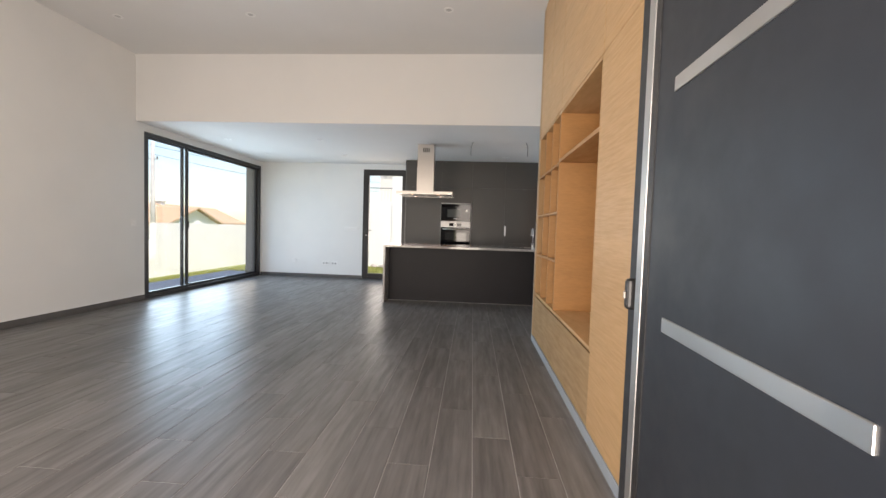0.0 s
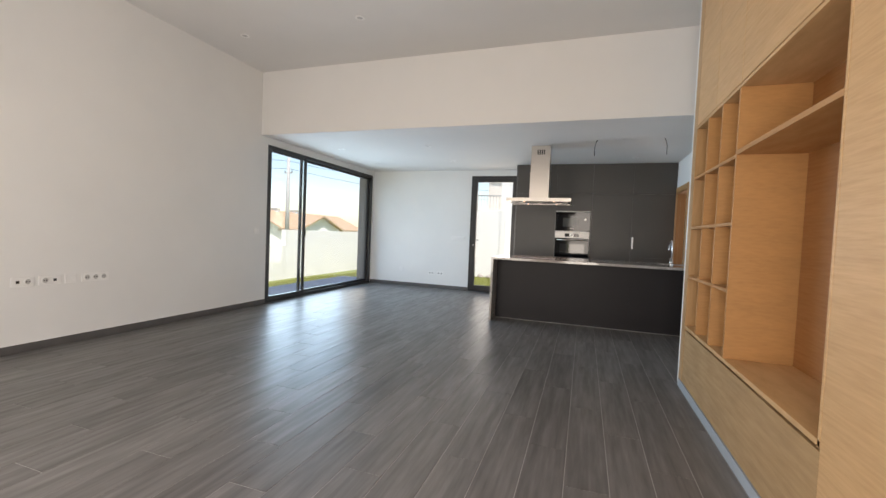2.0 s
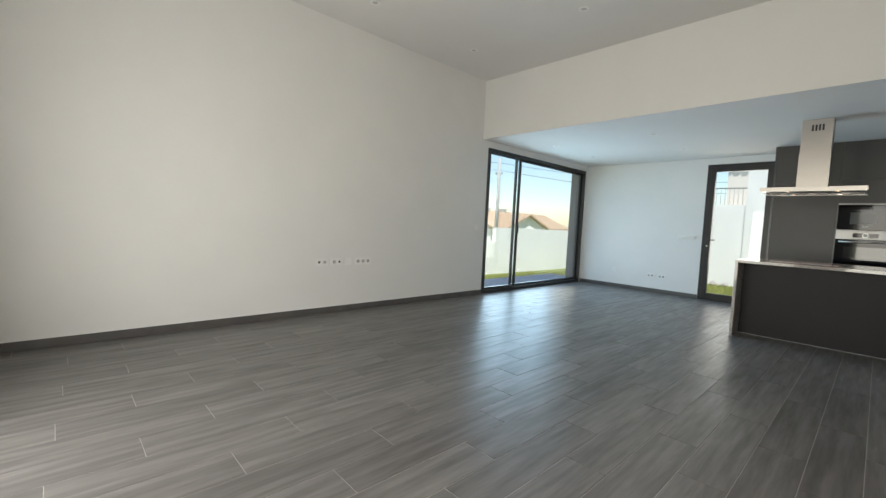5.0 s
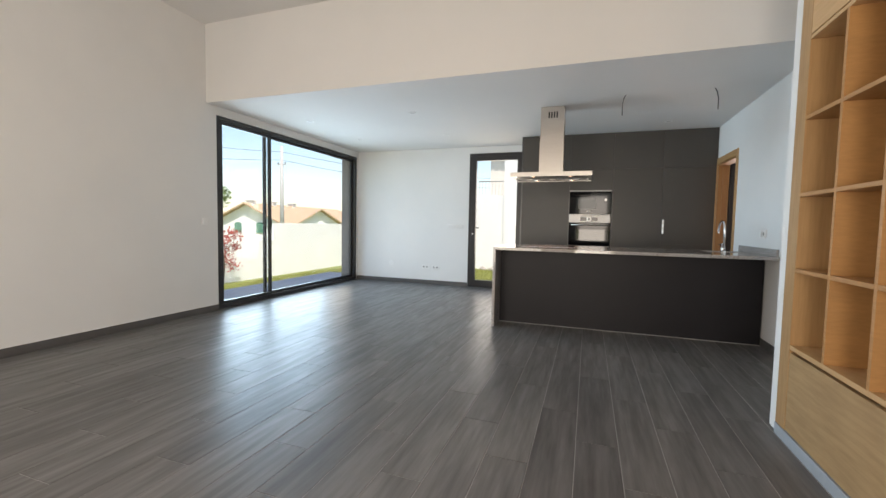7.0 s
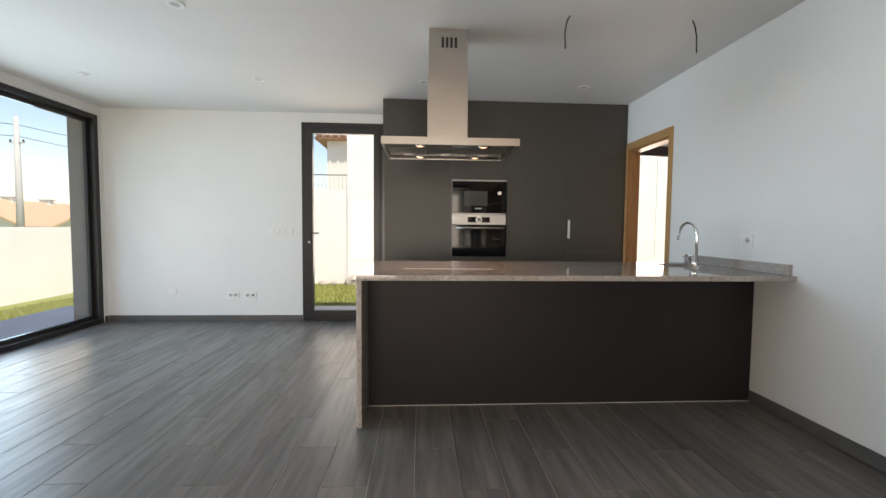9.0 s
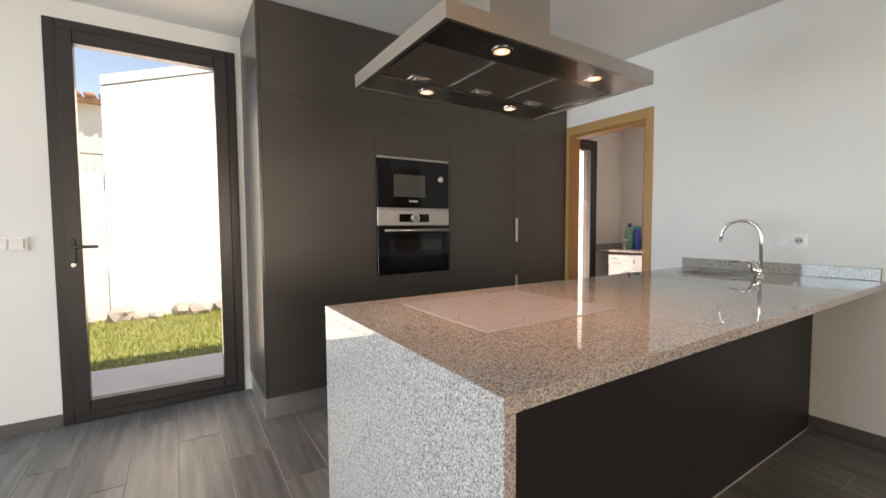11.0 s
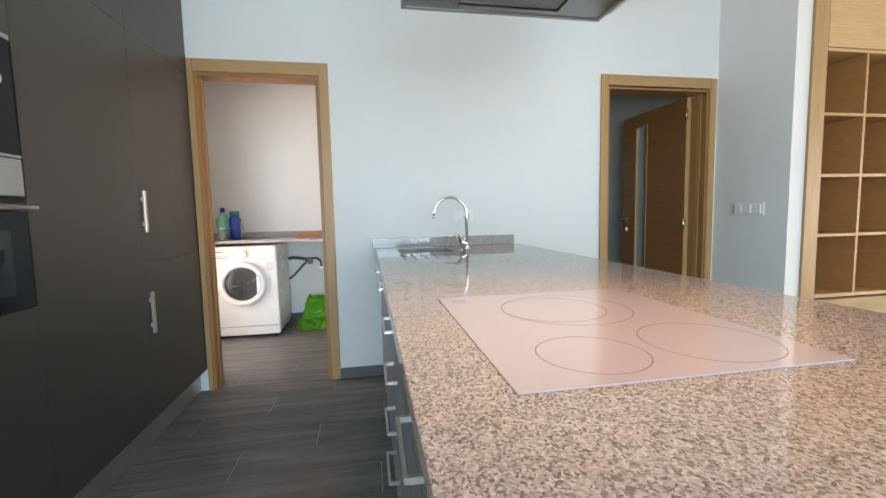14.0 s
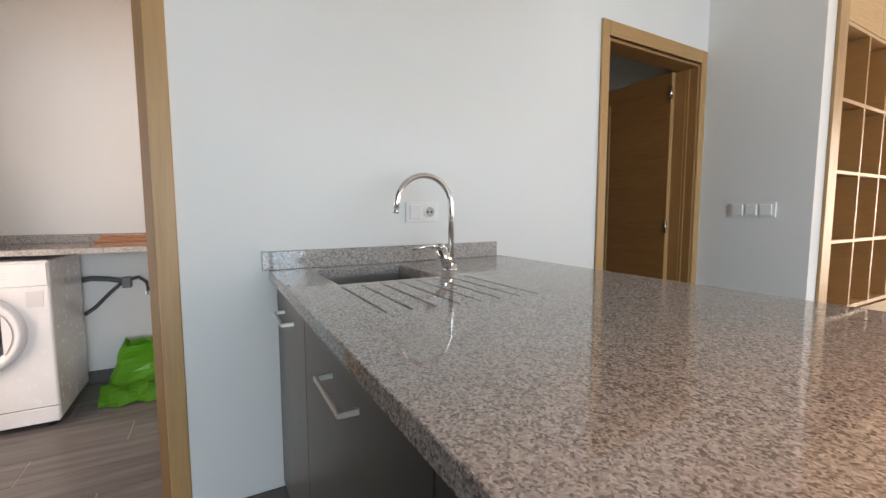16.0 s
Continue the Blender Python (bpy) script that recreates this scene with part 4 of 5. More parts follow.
# ---- switches and sockets ----
def plate(name, at, axis, size, gangs, label, category, group="", along=1):
    """A white cover plate on a wall; gangs: one letter a module, s a switch, k a socket, b a blank, m a media outlet."""
    w, h = size
    t = thing(name, at, label, category, group)
    x, y, z = at

    def put(nm, a0, a1, z0, z1, d0, d1, material, lab="", bev=0.0015):
        p, q = sorted((a0 * along, a1 * along))
        if axis == "+x":
            bm = box(x + d0, y + p, z + z0, x + d1, y + q, z + z1, bevel=bev)
        elif axis == "-x":
            bm = box(x - d1, y + p, z + z0, x - d0, y + q, z + z1, bevel=bev)
        elif axis == "-y":
            bm = box(x + p, y - d1, z + z0, x + q, y - d0, z + z1, bevel=bev)
        else:
            bm = box(x + p, y + d0, z + z0, x + q, y + d1, z + z1, bevel=bev)
        return part(nm, bm, material, t, lab)

    put("cover", -w / 2, w / 2, -h / 2, h / 2, 0.0006, 0.009, M_PLASTIC)
    step = (w - 0.02) / len(gangs)
    for i, g_ in enumerate(gangs):
        c = -w / 2 + 0.01 + step * (i + 0.5)
        if g_ == "s":
            put("rocker", c - step * 0.42, c + step * 0.42, -h * 0.37, h * 0.37, 0.0085, 0.016, M_PLASTIC, bev=0.004)
        elif g_ == "m":
            put("data_port", c - 0.012, c + 0.012, -0.012, 0.012, 0.009, 0.0105, M_BLACK, bev=0)
        elif g_ == "k":
            r = min(step, h) * 0.36
            turn_ax = {"+x": "X", "-x": "X", "+y": "Y", "-y": "Y"}[axis]
            sgn = 1 if axis[0] == "+" else -1
            cx, cy = (x + sgn * 0.009, y + c * along) if turn_ax == "X" else (x + c * along, y + sgn * 0.009)
            so = part("socket_face", cyl(cx, cy, z, r * 0.9, sgn * 0.0012, turn_ax, 24), M_SOCKET, t)
            part("socket_rim", ring(cx if turn_ax == "X" and sgn < 0 else cx + (0.006 if turn_ax == "X" else 0), cy if turn_ax == "X" else cy + (0.006 if sgn > 0 else 0), z, r, r * 0.22, turn_ax, 0.006, 28), M_PLASTIC, t)
            for d in (-0.35, 0.35):
                if turn_ax == "X":
                    pb = cyl(cx + sgn * 0.0015, cy + d * r, z, r * 0.19, sgn * 0.0012, "X", 10)
                else:
                    pb = cyl(cx + d * r, cy + sgn * 0.0015, z, r * 0.19, sgn * 0.0012, "Y", 10)
                part("pin_hole", pb, M_BLACK, t)
    return t


plate("wall_switch", (1.503, YN, 1.110), "+y", (0.245, 0.088), "sss", "white triple light switch on the niche wall", "switch")
plate("wall_socket", (XR, 6.203, 1.100), "-x", (0.152, 0.084), "sk", "white switch and socket plate above the worktop", "socket", along=-1)
plate("wall_switch", (-2.16, YB, 1.106), "-y", (0.30, 0.082), "ssss", "white four-gang switch beside the garden door", "switch")
plate("wall_socket", (-2.735, YB, 0.324), "-y", (0.146, 0.084), "kk", "white double socket low on the kitchen wall", "socket")
plate("media_outlet", (-2.532, YB, 0.322), "-y", (0.150, 0.084), "km", "white media outlet low on the kitchen wall", "socket")
pp = thing("pipe_cover", (-3.454, YB, 0.37), "round white pipe cover low on the wall", "cover")
part("disc", cyl(-3.454, YB - 0.0006, 0.37, 0.055, -0.008, "Y", 32, bevel=0.002), M_PLASTIC, pp)
part("inner_ring", ring(-3.454, YB - 0.009, 0.37, 0.036, 0.006, "Y", 0.002), M_PLASTIC, pp)
plate("wall_switch", (XL, 5.024, 1.112), "+x", (0.085, 0.085), "s", "white light switch beside the sliding door", "switch")
for y, w, g_ in ((2.325, 0.160, "mk"), (2.520, 0.165, "km"), (2.680, 0.090, "b"), (2.890, 0.24, "kkk")):
    plate("wall_socket", (XL, y, 0.618), "+x", (w, 0.085), g_, "white socket strip on the living room wall", "socket", "sockets on the living room wall")
plate("wall_socket", (3.1, YN, 0.38), "+y", (0.085, 0.085), "k", "white socket low on the hall wall", "socket")


# ---- ceiling spots and loose wires ----
def spot_at(x, y, z):
    s = thing("ceiling_spot", (x, y, z), "round white recessed ceiling spot, unlit", "ceiling lamp", "recessed ceiling spots")
    part("trim_ring", ring(x, y, z - 0.006, 0.041, 0.022, "Z", 0.0055), M_PLASTIC, s)
    part("lens", cyl(x, y, z - 0.003, 0.030, 0.0025, "Z", 24), mat("spot_lens", (0.5, 0.5, 0.5), 0.3) if "spot_lens" not in bpy.data.materials else bpy.data.materials["spot_lens"], s)
    return s


for x, y in ((-3.55, 6.17), (-1.984, 6.14), (-3.52, 7.44), (-1.985, 7.45), (-0.44, 7.40), (1.10, 7.41)):
    spot_at(x, y, ZK)
for x, y in ((-3.55, 2.51), (-3.56, 4.07), (-1.99, 4.05), (-1.99, 2.51), (0.2, 3.98)):
    spot_at(x, y, ZU)
for x in (0.46, 1.333):
    wl = thing("loose_cable", (x, 6.12, ZK), "short black cable that hangs loose from the ceiling", "cable", "loose lamp cables")
    s = 1 if x > 1 else -1
    part("wire_end", tube([(x - s * 0.03, 6.11, ZK + 0.002), (x - s * 0.012, 6.11, ZK - 0.03), (x + s * 0.002, 6.108, ZK - 0.10), (x, 6.10, ZK - 0.21)], 0.0045, 8), M_BLACK, wl)
    part("bare_tip", tube([(x - s * 0.045, 6.11, ZK + 0.003), (x - s * 0.034, 6.112, ZK - 0.016)], 0.006, 8), M_PLASTIC, wl)

# ---- laundry ----
lc = thing("laundry_worktop", (3.3, 7.4, 0.9), "speckled granite worktop along the laundry wall", "worktop")
part("slab", box(3.02, 6.224, 0.885, 3.606, YB - 0.003, 0.915, bevel=0.003), M_GRANITE, lc)
part("back_upstand", box(3.60, 6.224, 0.9155, 3.619, YB - 0.003, 0.968, bevel=0.002), M_GRANITE, lc)
part("side_upstand", box(3.02, YB - 0.022, 0.9155, 3.598, YB - 0.003, 0.968, bevel=0.002), M_GRANITE, lc)
part("side_support", box(3.03, 8.50, 0.0, 3.60, 8.53, 0.884), M_APPL, lc, "white side support")
solid("pine_board", join(box(3.50, 6.6, 0.9155, 3.598, 7.62, 0.93, bevel=0.002), box(3.53, 6.6, 0.9305, 3.598, 7.60, 0.945, bevel=0.002), box(3.56, 6.6, 0.9455, 3.598, 7.60, 0.958, bevel=0.002)), M_PINE, "orange pine boards lying on the laundry worktop", "board")

wm = thing("washing_machine", (3.27, 8.0, 0), "white front-loading washing machine with a round glass door", "washing machine")
MY0, MY1 = 7.706, 8.300
part("housing", box(3.0, MY0, 0.03, 3.56, MY1, 0.862, bevel=0.012, seg=3), M_APPL, wm)
part("control_panel", box(2.992, MY0 + 0.006, 0.735, 3.001, MY1 - 0.006, 0.852, bevel=0.004), M_APPL, wm)
part("drawer_grip", join(box(2.9895, 8.135, 0.757, 2.994, 8.25, 0.762), box(2.9895, 8.135, 0.776, 2.994, 8.25, 0.779), box(2.9905, 8.135, 0.762, 2.994, 8.139, 0.776), box(2.9905, 8.246, 0.762, 2.994, 8.25, 0.776)), M_GREY, wm, "detergent drawer grip")
part("program_dial", cyl(2.992, 7.985, 0.790, 0.026, -0.02, "X", 28, bevel=0.003), M_APPL, wm)
for y_ in (7.86, 8.075):
    for z_ in (0.778, 0.792, 0.806):
        part("control_mark", box(2.9910, y_, z_, 2.9925, y_ + 0.022, z_ + 0.003), M_LABEL, wm)
part("maker_mark", box(2.9905, 8.17, 0.808, 2.9925, 8.25, 0.818), M_GREY, wm)
dc = (3.0, 8.010, 0.512)
b = lathe(0, 0, 0, [(0.208, 0.001), (0.206, -0.016), (0.196, -0.031), (0.180, -0.036), (0.164, -0.033), (0.155, -0.024), (0.153, 0.0)], 64)
bmesh.ops.delete(b, geom=[f for f in b.faces if len(f.verts) > 4], context="FACES_ONLY")
b.transform(Matrix.Translation(dc) @ pose(0, 0, 0, 0, 90, 0))
d = part("door_ring", b, M_APPL, wm, "rounded white door ring")
b = lathe(0, 0, 0, [(0.153, 0.0), (0.146, -0.009), (0.11, -0.020), (0.05, -0.025), (0.002, -0.026)], 40)
b.transform(Matrix.Translation((2.978, dc[1], dc[2])) @ pose(0, 0, 0, 0, 90, 0))
SMOKE = GLASS.copy()
SMOKE.name = "smoky_door_glass"
for n in SMOKE.node_tree.nodes:
    if n.bl_idname == "ShaderNodeBsdfTransparent":
        n.inputs[0].default_value = (0.78, 0.80, 0.81, 1)
part("door_glass", b, SMOKE, d)
part("gasket", ring(2.9975, dc[1], dc[2], 0.138, 0.029, "X", 0.007, 48), M_GREY, d, "grey rubber gasket")
part("drum", cyl(2.9995, dc[1], dc[2], 0.123, -0.002, "X", 40), satin("perforated_drum_steel", (0.16, 0.16, 0.165), (0.30, 0.30, 0.31), 0.3, 60, 0.9), d, "dark steel drum")
# chrome ribs added to imitate the highlights inside the door glass
for a_ in (2.75, 4.6, 6.05):
    c_, s_ = math.cos(a_), math.sin(a_)
    part("drum_rib_glint", tube([(2.994, dc[1] + 0.03 * c_, dc[2] + 0.03 * s_), (2.990, dc[1] + 0.065 * c_, dc[2] + 0.065 * s_), (2.994, dc[1] + 0.112 * c_, dc[2] + 0.112 * s_)], [0.004, 0.008, 0.005], 12), M_CHROME, d, "chrome rib added as a bright glint in the drum")
b = bmesh.new()
arc = [math.radians(180 + a_) for a_ in range(-38, 39, 4)]
loops = [[b.verts.new((x_, dc[1] + 0.160 * math.cos(a_), dc[2] + 0.160 * math.sin(a_))) for a_ in arc] for x_ in (2.961, 2.985)]
for k in range(len(arc)):
    m_ = (k + 1) % len(arc)
    b.faces.new((loops[0][k], loops[0][m_], loops[1][m_], loops[1][k]))
b.faces.new(loops[0][::-1])
b.faces.new(loops[1])
bmesh.ops.recalc_face_normals(b, faces=b.faces)
part("door_grip", b, M_APPL, d)
part("kick_panel", box(2.994, MY0 + 0.004, 0.03, 3.0, MY1 - 0.004, 0.108, bevel=0.003), M_APPL, wm)
part("kick_seam", box(2.9985, MY0 + 0.004, 0.109, 3.001, MY1 - 0.004, 0.114), M_GREY, wm)
part("price_sticker", box(2.998, 7.735, 0.63, 3.0, 7.80, 0.71), M_LABEL, wm, "grey sticker")
for k in range(8):
    part("side_slot", box(3.28 + k * 0.03, MY0 - 0.0015, 0.10, 3.29 + k * 0.03, MY0 + 0.001, 0.24), mat("slot_grey", (0.5, 0.5, 0.5), 0.5) if k == 0 else bpy.data.materials["slot_grey"], wm)
for x in (3.05, 3.5):
    for y in (MY0 + 0.05, MY1 - 0.05):
        part("foot", cyl(x, y, 0.0, 0.02, 0.032, "Z", 16), M_BLACK, wm)
part("control_text", box(2.9905, 8.06, 0.79, 2.9925, 8.10, 0.795), M_GREY, wm)

ho2 = thing("drain_hose", (3.59, 7.6, 0.6), "grey washing machine hose and tap on the laundry wall", "hose")
part("hose", tube([(3.56, 7.704, 0.68), (3.575, 7.66, 0.685), (3.585, 7.58, 0.675), (3.588, 7.50, 0.655), (3.59, 7.47, 0.63)], 0.0165, 12), M_RUBBER, ho2)
part("thin_hose", tube([(3.56, 7.704, 0.46), (3.575, 7.65, 0.50), (3.585, 7.57, 0.59), (3.585, 7.50, 0.655), (3.585, 7.42, 0.675), (3.585, 7.38, 0.64), (3.585, 7.372, 0.58)], 0.011, 12), M_RUBBER, ho2)
part("wall_flange", join(ring(3.619, 7.372, 0.560, 0.019, 0.010, "X", 0.02, 24), cyl(3.619, 7.372, 0.560, 0.010, -0.03, "X", 16, bevel=0.002)), M_STEEL, ho2, "chrome wall flange")
part("wall_bracket", box(3.57, 7.46, 0.61, 3.619, 7.51, 0.68, bevel=0.004), M_GREY, ho2)
# this socket plate stands in for a round silver valve
plate("wall_socket", (3.62, 7.26, 0.52), "-x", (0.085, 0.085), "k", "white socket plate in place of a round silver valve on the laundry wall", "socket")


def bottle(x, y, profile, body_mat, cap_mat, cap, label, squash=0.7):
    t = thing("bottle", (x, y, 0.9155), label, "bottle", "cleaning bottles on the worktop")
    for nm, pr, m_ in (("body", profile, body_mat), ("cap", cap, cap_mat)):
        bm = lathe(0, 0, 0, pr, 24)
        bm.transform(Matrix.Translation((x, y, 0.9158)) @ Matrix.Diagonal((squash, 1, 1, 1)))
        part(nm, bm, m_, t)
    return t


bo = bottle(3.36, 8.262, [(0.05, 0), (0.056, 0.01), (0.056, 0.17), (0.045, 0.22), (0.02, 0.25), (0.018, 0.262)], M_MINT, M_BLUE, [(0.022, 0.263), (0.022, 0.3), (0.016, 0.308)], "mint green detergent bottle with a blue cap")
part("grip", tube([(3.36, 8.317, 1.03), (3.36, 8.324, 1.08), (3.36, 8.317, 1.12)], 0.008, 10), M_MINT, bo)
bottle(3.33, 8.147, [(0.045, 0), (0.05, 0.008), (0.05, 0.20), (0.044, 0.225)], M_BLUE, M_TEAL, [(0.046, 0.226), (0.046, 0.265), (0.04, 0.272)], "blue detergent bottle with a teal cap")
bottle(3.44, 8.13, [(0.026, 0), (0.029, 0.006), (0.029, 0.11), (0.012, 0.16), (0.011, 0.172)], M_CLEAR, M_BLACK, [(0.014, 0.173), (0.014, 0.195), (0.012, 0.197)], "small clear bottle with a black cap", 1.0)
bottle(3.22, 8.235, [(0.03, 0), (0.034, 0.005), (0.034, 0.085), (0.03, 0.095)], M_CLEAR, M_PLASTIC, [(0.033, 0.096), (0.033, 0.112), (0.03, 0.115)], "small clear jar with a white lid", 1.0)

# crumpled carrier bag
gb = thing("carrier_bag", (3.25, 7.45, 0), "crumpled bright green carrier bag on the laundry floor", "bag")
b = bmesh.new()
N = 16
rows_ = []
for j in range(9):
    f = j / 8
    loop = []
    for i in range(N):
        a = 2 * math.pi * i / N
        c, s_ = math.cos(a), math.sin(a)
        q = (abs(c) ** 4 + abs(s_) ** 4) ** -0.25
        rx, ry = 0.15 * (1 - 0.62 * f) * q, 0.21 * (1 - 0.22 * f) * q
        n1 = noise.noise(Vector((c * 2.1, s_ * 2.1, f * 4))) * 0.05 * (0.25 + f)
        loop.append(b.verts.new((3.33 + (rx + n1) * c + 0.13 * f, 7.38 + (ry + n1) * s_ - 0.04 * f, 0.003 + 0.27 * f + (noise.noise(Vector((c * 3, s_ * 3, 7))) * 0.07 * f if j else 0))))
    rows_.append(loop)
for A, B in zip(rows_, rows_[1:]):
    for i in range(N):
        b.faces.new((A[i], A[(i + 1) % N], B[(i + 1) % N], B[i]))
b.faces.new(rows_[0][::-1])
part("sack", b, M_GREEN, gb)
b = bmesh.new()
fl = [[b.verts.new((3.20 - 0.10 * u_ / 6, 7.22 + 0.36 * v_ / 8, 0.10 - 0.09 * (u_ / 6) ** 1.5 + 0.012 * math.sin(v_ * 1.9 + u_))) for v_ in range(9)] for u_ in range(7)]
for A, B in zip(fl, fl[1:]):
    for i in range(8):
        b.faces.new((A[i], A[i + 1], B[i + 1], B[i]))
bmesh.ops.solidify(b, geom=b.faces, thickness=0.002)
part("folded_flap", b, M_GREEN, gb)

# ---- outdoors ----
b = bmesh.new()
strips = [[b.verts.new((x, y, z)) for y in (-600, 600)] for x, z in ((-600, -0.93), (-11.0, -0.93), (-5.85, -0.16), (600, -0.16))]
for A, B in zip(strips, strips[1:]):
    b.faces.new((A[0], B[0], B[1], A[1]))
structure("ground", b, M_GRASS, "green lawn that falls gently away from the house")
b = W()
bm_box(b, -5.95, -3.5, -0.4, XLO, 10.1, -0.11)
bm_box(b, XLO, YBO, -0.159, 7, 10.1, -0.11)
bm_box(b, XLO, -3.5, -0.159, 5.8, YFO, -0.11)
structure("pavement_terrace", b, M_PAVE, "pale tiled terrace round the house")
b = W()
bm_box(b, -11.2, -12.0, -1.1, -11.0, 13.8, 0.44)
bm_box(b, -11.2, 13.8, -1.1, -11.0, 20.0, 1.07)
# added stretch: stands in for the overexposed white beyond the laundry door
bm_box(b, 5.16, 13.05, -0.3, 16.0, 13.25, 3.3)
structure("garden_wall", b, M_OUT, "white rendered garden wall, with an added white stretch behind the laundry")


def gable_house(name, at, yaw, w, l, h, rise, label, windows, roof_mat, eave=0.5, stack=True, over=0.45):
    """A house with its gable front at local y = 0 that runs back l metres; windows: (x, z, w, h) on the front."""
    t = thing(name, at, label, "house")
    t.rotation_euler.z = radians(yaw)
    def p(nm, bm, m_, lab=""):
        ob = new(nm, mesh_of(nm, bm, m_))
        ob.parent = t
        return tagged(ob, lab)
    bm = bmesh.new()
    prof = [(-w / 2, 0), (w / 2, 0), (w / 2, h), (0, h + rise), (-w / 2, h)]
    fr = [bm.verts.new((x, 0, z)) for x, z in prof]
    bk = [bm.verts.new((x, l, z)) for x, z in prof]
    bm.faces.new(fr[::-1])
    bm.faces.new(bk)
    for i in range(5):
        bm.faces.new((fr[i], fr[(i + 1) % 5], bk[(i + 1) % 5], bk[i]))
    p("wall", bm, M_OUT)
    for s in (-1, 1):
        bm = bmesh.new()
        o_, e = over, 0.14
        k = rise / (w / 2)
        pts = [(0, h + rise + 0.03), (s * (w / 2 + o_), h - k * o_ + 0.03), (s * (w / 2 + o_), h - k * o_ + 0.03 + e), (0, h + rise + 0.03 + e)]
        A = [bm.verts.new((x, -eave, z)) for x, z in pts]
        B = [bm.verts.new((x, l + 0.5, z)) for x, z in pts]
        bm.faces.new(A)
        bm.faces.new(B[::-1])
        for i in range(4):
            bm.faces.new((A[i], A[(i + 1) % 4], B[(i + 1) % 4], B[i]))
        p("roof", bm, roof_mat)
    for x, z, ww, hh in windows:
        bm = bmesh.new()
        vs = [(-ww / 2, 0), (ww / 2, 0), (ww / 2, hh * 0.8)] + [(ww / 2 * math.cos(a), hh * 0.8 + hh * 0.2 * math.sin(a)) for a in (0.6, 1.2, 1.57, 1.94, 2.54)] + [(-ww / 2, hh * 0.8)]
        A = [bm.verts.new((x + q, -0.06, z + r)) for q, r in vs]
        B = [bm.verts.new((x + q, 0.02, z + r)) for q, r in vs]
        bm.faces.new(A)
        bm.faces.new(B[::-1])
        for i in range(len(A)):
            bm.faces.new((A[i], A[(i + 1) % len(A)], B[(i + 1) % len(A)], B[i]))
        wo = p("window", bm, M_SHUTTER, "arched dark green shutter")
    if not stack:
        return t
    for f in (0.02, 0.2, 0.4):
        ck = p("chimney", box(-0.35, l * f, h + rise - 0.3, 0.35, l * f + 0.5, h + rise + 0.32, bevel=0.03), M_OUT)
        cap = p("chimney_cap", box(-0.45, l * f - 0.1, h + rise + 0.321, 0.45, l * f + 0.6, h + rise + 0.40), M_CONCRETE)
    return t


gable_house("village_house", (-28.83, 30.5, -0.93), 5, 6.5, 16, 2.05, 1.5, "white house with a gable and terracotta roof", ((-0.95, 1.05, 0.72, 0.9), (1.35, 1.0, 0.8, 0.95)), M_ROOFY)
gable_house("village_annexe", (-22.28, 32.0, -0.93), 70, 4.0, 5.0, 2.0, 1.1, "low white annexe with a tiled roof", (), M_ROOFY, 0.5, False)

po = thing("utility_pole", (-19.9, 24.6, -0.93), "tall concrete utility pole with cables", "pole")
part("shaft", tube([(-19.9, 24.6, -0.93), (-19.9, 24.6, 6.3)], [0.17, 0.10], 14), M_CONCRETE, po)
part("bracket", box(-20.25, 24.55, 5.02, -19.55, 24.65, 5.08), M_CONCRETE, po)
part("insulator", cyl(-20.2, 24.6, 5.08, 0.04, 0.12, "Z", 12), M_BLACK, po)
part("insulator", cyl(-19.6, 24.6, 5.08, 0.04, 0.12, "Z", 12), M_BLACK, po)


def sag(a, c, drop, n=18):
    a, c = Vector(a), Vector(c)
    return [a.lerp(c, i / n) - Vector((0, 0, drop * 4 * (i / n) * (1 - i / n))) for i in range(n + 1)]


for z, e1, e2 in ((5.9, (-32, 12, 7.2), (-2, 44, 6.2)), (5.36, (-32, 12, 5.8), (-2, 44, 5.2))):
    part("overhead_cable", join(tube(sag((-19.9, 24.6, z), e1, 0.5), 0.014, 6), tube(sag((-19.9, 24.6, z), e2, 0.9), 0.014, 6)), M_BLACK, po)


